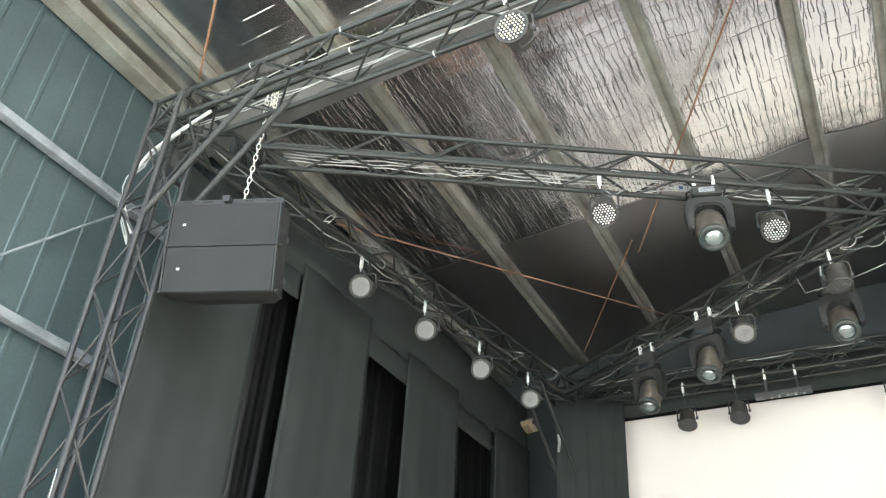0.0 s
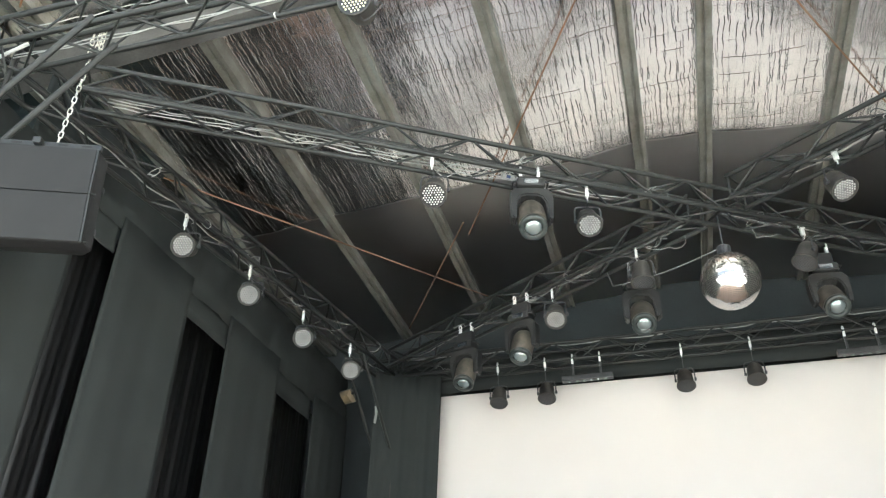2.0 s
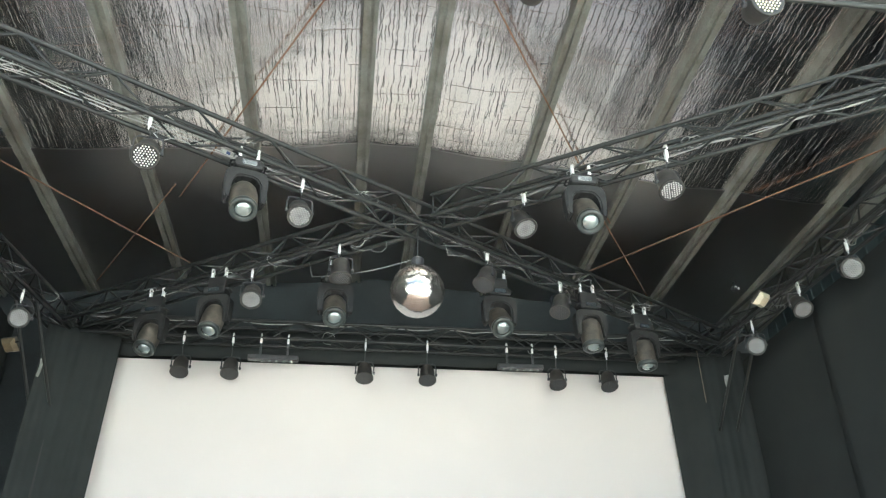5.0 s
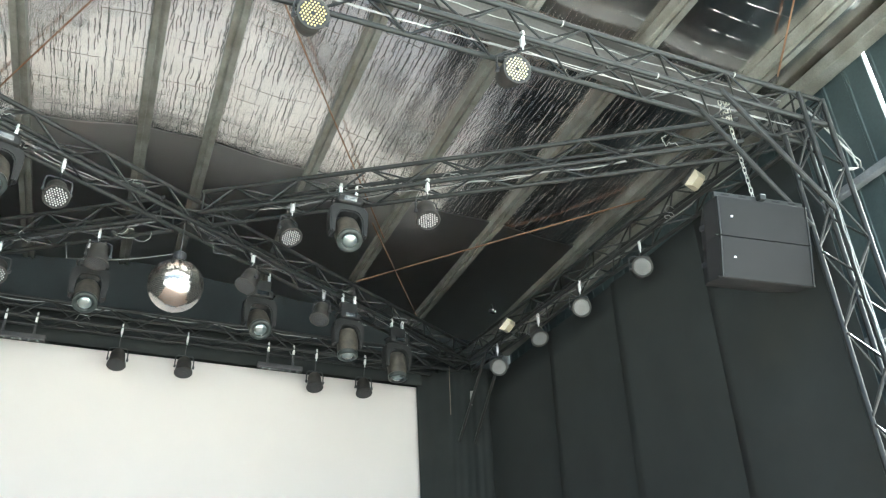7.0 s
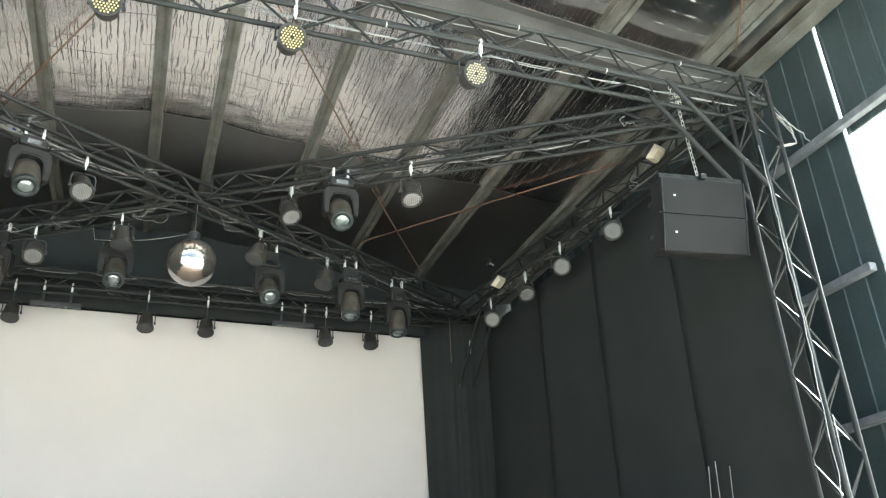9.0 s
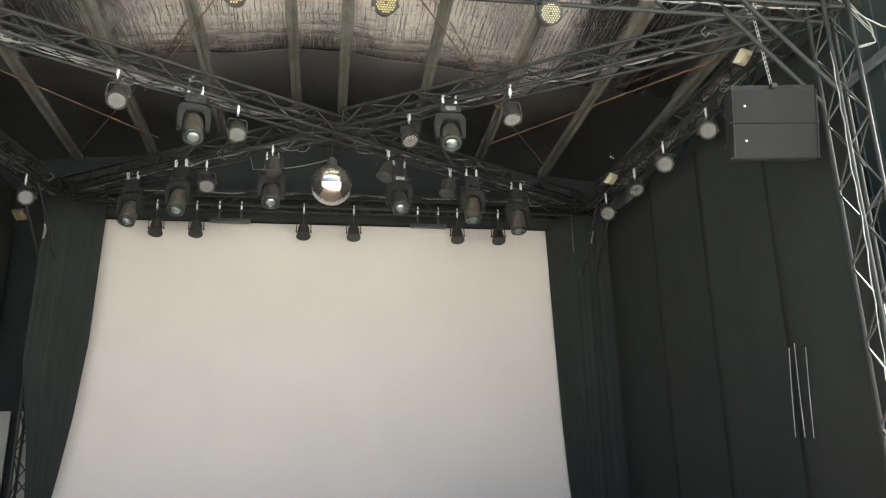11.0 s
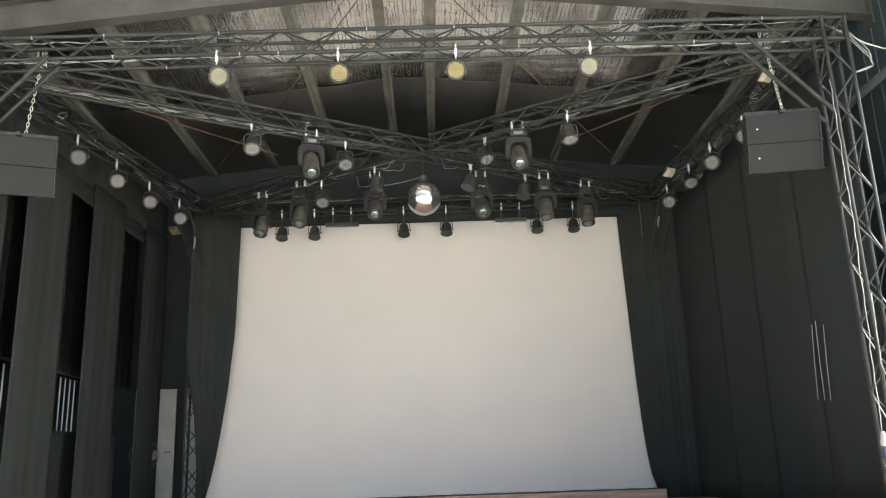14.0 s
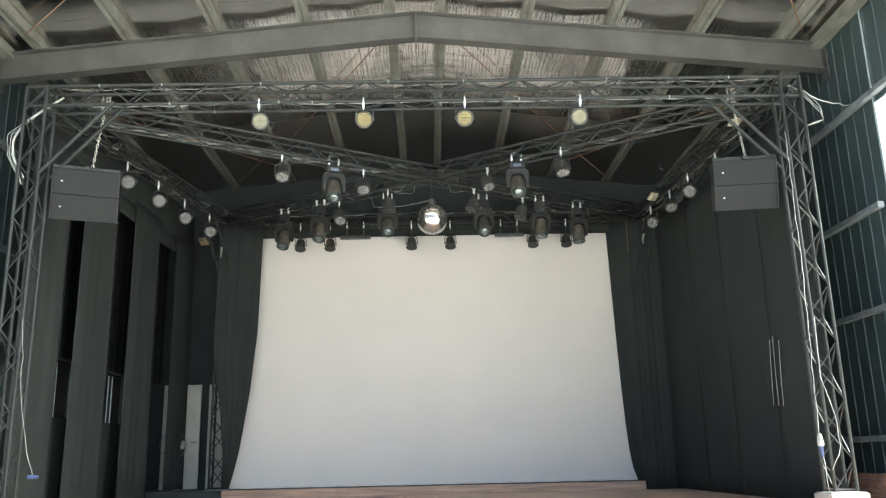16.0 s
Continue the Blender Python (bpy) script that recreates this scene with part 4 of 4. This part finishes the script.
white_lab, dark_lab = "pale grey power cable lying in a truss", "black power cable lying in a truss"
DARK_CABLE = material("dark_cable", (0.03, 0.03, 0.03), rough=0.5)
for k in range(2):
    cable([(-4.6, 4.0, 6.58 + 0.03 * k), (-1.8, 4.0, 6.585), (0.9, 4.01, 6.58 + 0.02 * k), (3.4, 4.0, 6.585), (6.1, 4.0, 6.60)], 0.005, WHITE_TAPE, white_lab, 0.02, k)
cable([(-4.5, 3.92, 6.82), (-1.2, 3.95, 6.84), (2.1, 3.9, 6.83), (6.0, 3.95, 6.84)], 0.005, WHITE_TAPE, white_lab, 0.03, 7)
for k in range(5):
    u0, u1 = 0.02, (0.44, 0.46, 0.40, 0.36, 0.47)[k]
    pts = [A0.lerp(A1, u0 + (u1 - u0) * i / 5) + Vector((0.03 * (k - 2), -0.02 * (k - 2), -0.105 + 0.012 * k)) for i in range(6)]
    cable(pts, 0.006, WHITE_TAPE if k < 4 else DARK_CABLE, white_lab if k < 4 else dark_lab, 0.02, 20 + k)
for k in range(3):
    pts = [B0.lerp(B1, 0.10 + 0.36 * i / 5) + Vector((0.03 * (k - 1), 0.02 * (k - 1), -0.10 + 0.012 * k)) for i in range(6)]
    cable(pts, 0.006, WHITE_TAPE if k else DARK_CABLE, white_lab if k else dark_lab, 0.025, 30 + k)
    pts = [B0.lerp(B1, 0.56 + 0.40 * i / 5) + Vector((0.03 * (k - 1), 0.02 * (k - 1), -0.10 + 0.02 * k)) for i in range(6)]
    cable(pts, 0.006, WHITE_TAPE if k == 0 else DARK_CABLE, white_lab if k == 0 else dark_lab, 0.03, 40 + k)
    pts = [A0.lerp(A1, 0.54 + 0.42 * i / 5) + Vector((0.03 * (k - 1), 0.02 * (k - 1), -0.10 + 0.02 * k)) for i in range(6)]
    cable(pts, 0.006, WHITE_TAPE if k == 1 else DARK_CABLE, white_lab if k == 1 else dark_lab, 0.03, 50 + k)
for side, (p, q) in enumerate((((-4.70, 4.3, 6.60), (-3.80, 10.9, 6.78)), ((6.08, 4.3, 6.60), (5.70, 10.9, 6.78)))):
    for k in range(2):
        p2, q2 = Vector(p) + Vector((0.04 * k, 0, 0)), Vector(q)
        cable([p2.lerp(q2, i / 7) for i in range(8)], 0.007, WHITE_TAPE if k == 0 else DARK_CABLE, white_lab if k == 0 else dark_lab, 0.05, 60 + k + 5 * side)
for k in range(2):
    cable([(-3.6 + 9.2 * i / 9, 11.0 + 0.05 * k, 6.99 - 0.2 * k) for i in range(10)], 0.007, WHITE_TAPE if k == 0 else DARK_CABLE, white_lab if k == 0 else dark_lab, 0.035, 80 + k)
# loops at the tower heads and along the towers
for k in range(3):
    cable([(-4.66 + 0.05 * k, 3.95, 6.60), (-4.90 - 0.04 * k, 3.9, 6.32), (-5.10 - 0.05 * k, 3.9, 6.12), (-5.12 - 0.03 * k, 3.9, 5.80), (-4.94, 3.92, 5.35)], 0.006, WHITE_TAPE, "pale cable looping round a truss tower", 0.0, 90 + k)
    cable([(6.15 + 0.03 * k, 3.85, 6.70), (6.42, 3.85, 6.60 - 0.06 * k), (6.62, 3.86, 6.35 - 0.05 * k), (6.64, 3.86, 6.14), (6.36, 3.86, 6.04)], 0.005, WHITE_TAPE, "pale cable looping round a truss tower", 0.0, 95 + k)
hose = []
for k in range(120):
    u = k / 119 * 5
    i = min(4, int(u))
    pts = ((-4.50, 4.0, 6.72), (-4.72, 3.93, 6.52), (-4.95, 3.86, 6.28), (-5.10, 3.86, 6.02), (-5.08, 3.88, 5.74), (-4.92, 3.92, 5.45))
    hose.append(Vector(pts[i]).lerp(Vector(pts[i + 1]), u - i))
for _ in range(40):
    hose = hose[:1] + [(a + b * 2 + c) / 4 for a, b, c in zip(hose, hose[1:], hose[2:])] + hose[-1:]
bm = sweep_bm(hose, 0.017, 10)
for k, vert in enumerate(bm.verts):
    if (k // 10) % 2:
        vert.co += (hose[k // 10] - vert.co) * 0.16
tagged(part("conduit_hose", mesh_of("conduit_hose", bm, True), material("pale_conduit", (0.42, 0.42, 0.40), rough=0.45, var=0.2)), "thick pale corrugated conduit looping round a truss tower", "hose")
cable([(6.33, 3.9, 6.75), (6.65, 3.95, 6.50), (7.05, 4.1, 6.50), (7.34, 4.3, 6.58)], 0.007, WHITE_TAPE, "pale cable running from truss to wall", 0.03, 99)
cable([(5.98, 3.72, 5.9), (5.97, 3.70, 4.4), (5.93, 3.70, 2.9), (5.90, 3.70, 2.2), (5.88, 3.69, 1.62), (5.89, 3.69, 1.43), (5.92, 3.69, 0.93)], 0.005, WHITE_TAPE, "pale power cable hanging down a truss tower", 0.0, 101)
cable([(6.03, 3.70, 3.2), (6.00, 3.69, 2.4), (6.12, 3.68, 1.9), (6.14, 3.68, 1.5), (6.0, 3.69, 1.2)], 0.005, WHITE_TAPE, "pale power cable hanging down a truss tower", 0.0, 102)
cable([(-4.62, 3.72, 3.4), (-4.50, 3.70, 2.2), (-4.38, 3.70, 1.65), (-4.26, 3.69, 1.34)], 0.004, WHITE_TAPE, "thin pale cable hanging at a truss tower", 0.0, 103)


def connector(at, rz, label, mat=WHITE_TAPE, tip=None):
    t = thing("cable_connector", label, "plug", "cable connectors", m=pose(*at, 0, 90, rz))
    part("plug_body", lathe_bm([(0.012, -0.07), (0.026, -0.06), (0.026, 0.0), (0.020, 0.006), (0.020, 0.055), (0.010, 0.065)], 12), mat, t)
    if tip:
        part("plug_collar", lathe_bm([(0.028, -0.02), (0.029, -0.018), (0.029, 0.018), (0.028, 0.02)], 12), tip, t, "blue plastic collar")
    return t


for at, rz, mat, tip in (((-1.05, 6.62, 6.655), 32, WHITE_TAPE, BLUE_PLUG), ((-0.92, 6.70, 6.655), 32, WHITE_TAPE, None), ((-0.65, 8.72, 6.70), -34, WHITE_TAPE, None),
                         ((3.03, 9.02, 6.70), 32, WHITE_TAPE, None), ((3.23, 9.14, 6.70), 32, WHITE_TAPE, None), ((-4.26, 3.69, 1.34), 20, BLUE_PLUG, None)):
    connector(at, rz, "white cable connector tied to the truss" if mat is WHITE_TAPE else "blue power plug hanging at a tower", mat, tip)
t = thing("power_plug", "white power plug with blue tail on the tower cable", "plug", m=pose(5.885, 3.685, 1.56))
part("plug_body", lathe_bm([(0.018, 0.10), (0.03, 0.06), (0.042, -0.04), (0.030, -0.06)], 14), WHITE_TAPE, t)
part("plug_tail", lathe_bm([(0.024, -0.06), (0.022, -0.16), (0.012, -0.20)], 12), BLUE_PLUG, t, "blue rubber tail")

# short tangles of cable tied up along the trusses


def tangle(at, size, mat, seed):
    rng = random.Random(seed)
    pts = []
    p = Vector(at)
    a = rng.uniform(0, 6.28)
    for k in range(16):
        a += rng.uniform(-0.9, 1.3)
        p = p + Vector((math.cos(a) * size * 0.22, rng.uniform(-0.1, 0.1) * size, math.sin(a) * size * 0.14))
        p = Vector(at) + (p - Vector(at)) * 0.86
        pts.append(p.copy())
    smooth = []
    for a0, b0 in zip(pts, pts[1:]):
        smooth += [a0, a0.lerp(b0, 0.5)]
    tagged(part("cable", mesh_of("cable", sweep_bm(smooth, 0.0038, 5), True), mat), "short tangle of %s cable tied to a truss" % ("pale" if mat is WHITE_TAPE else "black"), "cable", "stage cables")


for k in range(9):
    tangle(A0.lerp(A1, 0.06 + 0.105 * k) + Vector((0, 0, -0.06 - 0.05 * (k % 2))), 0.28 + 0.06 * (k % 3), WHITE_TAPE if k % 3 else DARK_CABLE, 300 + k)
    tangle(B0.lerp(B1, 0.05 + 0.105 * k) + Vector((0, 0, -0.06 - 0.05 * (k % 2))), 0.28 + 0.06 * (k % 3), WHITE_TAPE if k % 3 != 1 else DARK_CABLE, 340 + k)
for k in range(6):
    y = 5.6 + 0.9 * k
    tangle((-4.63 + 0.1424 * (y - 4.06), y, 6.535 + 0.03 * (y - 4.06)), 0.24, WHITE_TAPE, 380 + k)
    tangle((6.015 - 0.068 * (y - 4.06), y, 6.535 + 0.03 * (y - 4.06)), 0.24, DARK_CABLE if k % 2 else WHITE_TAPE, 400 + k)
    tangle((-3.1 + 1.55 * k, 11.02, 6.78), 0.26, DARK_CABLE if k % 2 else WHITE_TAPE, 420 + k)

# knots of cable tied up beside the moving lights
for k, (x, y) in enumerate(((0.03, 8.5), (-1.38, 8.98), (-2.22, 9.6), (1.95, 8.62), (3.15, 8.94), (4.02, 9.5), (2.42, 6.49), (-0.83, 6.56))):
    tangle((x + 0.06, y - 0.06, 6.66), 0.20, WHITE_TAPE, 460 + k)
wire = [Vector((0.86, 7.82, 6.27)).lerp(Vector((-0.25, 8.47, 6.36)), k / 8) + Vector((0, 0, -0.05 * math.sin(math.pi * k / 8))) for k in range(9)] + [Vector((-0.3, 8.5, 6.58))]
tagged(part("cable", mesh_of("cable", sweep_bm(wire, 0.004, 6), True), WHITE_TAPE), "thin pale wire running from the mirror ball motor", "cable", "stage cables")

# coiled loops of cable under some lights
for (x, y, z), s in (((-1.50, 3.98, 6.26), 0.09), ((3.0, 3.98, 6.42), 0.07), ((2.3, 6.62, 6.72), 0.08)):
    pts = [(x + s * math.cos(a) * (1 + 0.12 * math.sin(3 * a)), y + 0.02 * math.sin(2 * a), z - 0.04 + 1.1 * s * math.sin(a)) for a in [2 * math.pi * k / 20 for k in range(20)]]
    tagged(part("cable_loop", sweep_bm(pts, 0.005, 6, None, True), DARK_CABLE), "loose loop of black cable hanging from the truss", "cable", "stage cables")

# ---- small things round the stage ----
door = thing("door_1", "pale painted door panels at the stage back", "door", kind="structure")
for x0, x1 in ((-5.48, -4.60), (-4.42, -3.75)):
    part("door_panel", box_bm(x1 - x0, 0.05, 2.38, ((x0 + x1) / 2, 12.55, RISER_Z + 1.19), 0.006), DOOR_PAINT, door)
part("door_handle", sweep_bm([(-4.68, 12.52, 1.95), (-4.68, 12.46, 1.95), (-4.78, 12.46, 1.95)], 0.010), BLACK_STEEL, door)
fan = thing("pedestal_fan", "dark grey pedestal fan standing behind the drapes", "fan", m=pose(-4.97, 11.8, RISER_Z))
part("base", lathe_bm([(0.20, 0.0), (0.20, 0.015), (0.05, 0.05), (0.02, 0.06)], 20), FAN_PAINT, fan)
part("pole", lathe_bm([(0.014, 0.05), (0.014, 0.95)], 10), FAN_PAINT, fan)
part("motor", lathe_bm([(0.06, 0.16), (0.075, 0.10), (0.075, 0.0), (0.05, -0.03)], 16, "y", None, (0, 0, 0.98)), FAN_PAINT, fan)
guard = part("guard", sweep_bm([(0.30 * math.cos(a), -0.03, 0.98 + 0.30 * math.sin(a)) for a in [2 * math.pi * k / 32 for k in range(32)]], 0.007, 6, None, True), FAN_PAINT, fan)
for k in range(20):
    a = 2 * math.pi * k / 20
    part("wire", sweep_bm([(0.04 * math.cos(a), -0.08, 0.98 + 0.04 * math.sin(a)), (0.2 * math.cos(a), -0.075, 0.98 + 0.2 * math.sin(a)), (0.30 * math.cos(a), -0.03, 0.98 + 0.30 * math.sin(a))], 0.003, 4), FAN_PAINT, guard)
for k in range(3):
    bm = sheet_bm(4, 6, lambda u, v: ((0.05 + 0.21 * v) * math.cos(2.094 * k + (u - 0.5) * 0.9), -0.03 + 0.05 * (u - 0.5), 0.98 + (0.05 + 0.21 * v) * math.sin(2.094 * k + (u - 0.5) * 0.9)))
    thicken(part("blade", bm, FAN_PAINT, fan), 0.004)

# boards added round the slits in the wall; their black stands in for shade
for ys in ((10.11, 10.31, 10.52, 10.72), (8.02,)):
    w = thing("louvre_window", "row of narrow milky panes between boards blackened to stand for shade", "window", "louvre windows", m=pose(WALL_L + 0.045, 0, 2.82))
    ends = [ys[0] - 0.6, *ys, ys[-1] + 0.5]
    for k, (a, b) in enumerate(zip(ends, ends[1:])):
        a, b = a + (0.025 if k else 0), b - (0.025 if k < len(ends) - 2 else 0)
        part("board", box_bm(0.03, b - a, 1.0, (0, (a + b) / 2, 0), 0.002, seg=1), GRILLE, w)
    for y in ys:
        part("pane", box_bm(0.008, 0.052, 1.0, (0.013, y, 0), 0.001, seg=1), MILKY_PANE, w, "milky translucent pane")
    for z in (-0.62, 0.64):
        part("rail", box_bm(0.036, ends[-1] - ends[0], 0.26, (0.002, (ends[0] + ends[-1]) / 2, z), 0.003, seg=1), GRILLE, w)
# thin pale strips that stand in for slits of light between the side drapes
SLIT_LIGHT = material("painted_slit_light", (0.3, 0.3, 0.29), rough=0.7)
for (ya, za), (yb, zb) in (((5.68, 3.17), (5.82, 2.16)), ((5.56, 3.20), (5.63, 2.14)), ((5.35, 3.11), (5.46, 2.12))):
    tagged(part("cord", sweep_bm([(6.22, ya, za), (6.215, (ya + yb) / 2, (za + zb) / 2), (6.22, yb, zb)], 0.0055, 6), SLIT_LIGHT), "thin pale strip standing in for a slit of light at the drape", "cord", "pale cords")
tagged(part("hanging_strap", box_bm(0.012, 0.006, 0.82, (5.42, 10.93, 6.36), 0.001, seg=1), material("worn_webbing", (0.16, 0.13, 0.1), rough=0.8)), "brown webbing strap hanging from the back truss", "strap")
for side, x0, s in ((0, BL[0], 1), (1, BR[0], -1)):
    for dx in (-0.13, 0.13):
        d = (Vector((TL[0] if side == 0 else TR[0], 4.06, FZ)) - Vector((x0, 10.94, BZ))).normalized()
        tagged(part("knee_brace", sweep_bm([(x0 + dx, 10.98, 5.55), (x0 + dx + d.x * 1.0, 10.98 + d.y * 1.0, 6.66)], 0.022, 8), BLACK_STEEL), "black steel tube bracing tower and truss", "brace", "knee braces")
tagged(part("rag", sheet_bm(5, 8, lambda u, v: (5.74 + 0.07 * u * (1 - 0.6 * v), 10.86 + 0.02 * math.sin(u * 5 + v * 4), 6.36 - 0.24 * v)), WHITE_TAPE), "scrap of pale cloth tied to the tower brace", "cloth scrap")

tagged(part("rag", sheet_bm(5, 8, lambda u, v: (-3.86 + 0.06 * u * (1 - 0.6 * v), 10.76 + 0.02 * math.sin(u * 5 + v * 4), 6.20 - 0.26 * v)), WHITE_TAPE), "scrap of pale cloth tied to the tower brace", "cloth scrap")

# brick plinth along the shed wall
plinth = thing("brick_plinth", "low red-brown brick plinth along the wall", "plinth", kind="structure")
part("mortar_core", box_bm(0.20, 8.2, 1.10, (7.34, 8.1, 0.55)), MORTAR, plinth)
BRICK_MESH = mesh_of("brick", box_bm(0.11, 0.228, 0.066, (0, 0, 0), 0.004, seg=1))
BRICK_MESH.materials.append(BRICK)
for row in range(5):
    for k in range(34):
        yy = 4.13 + 0.24 * k + 0.12 * (row % 2)
        if yy < 12.1:
            part("brick", BRICK_MESH, None, plinth, m=pose(7.288 + random.uniform(-0.002, 0.002), yy, 1.07 - 0.078 * row))
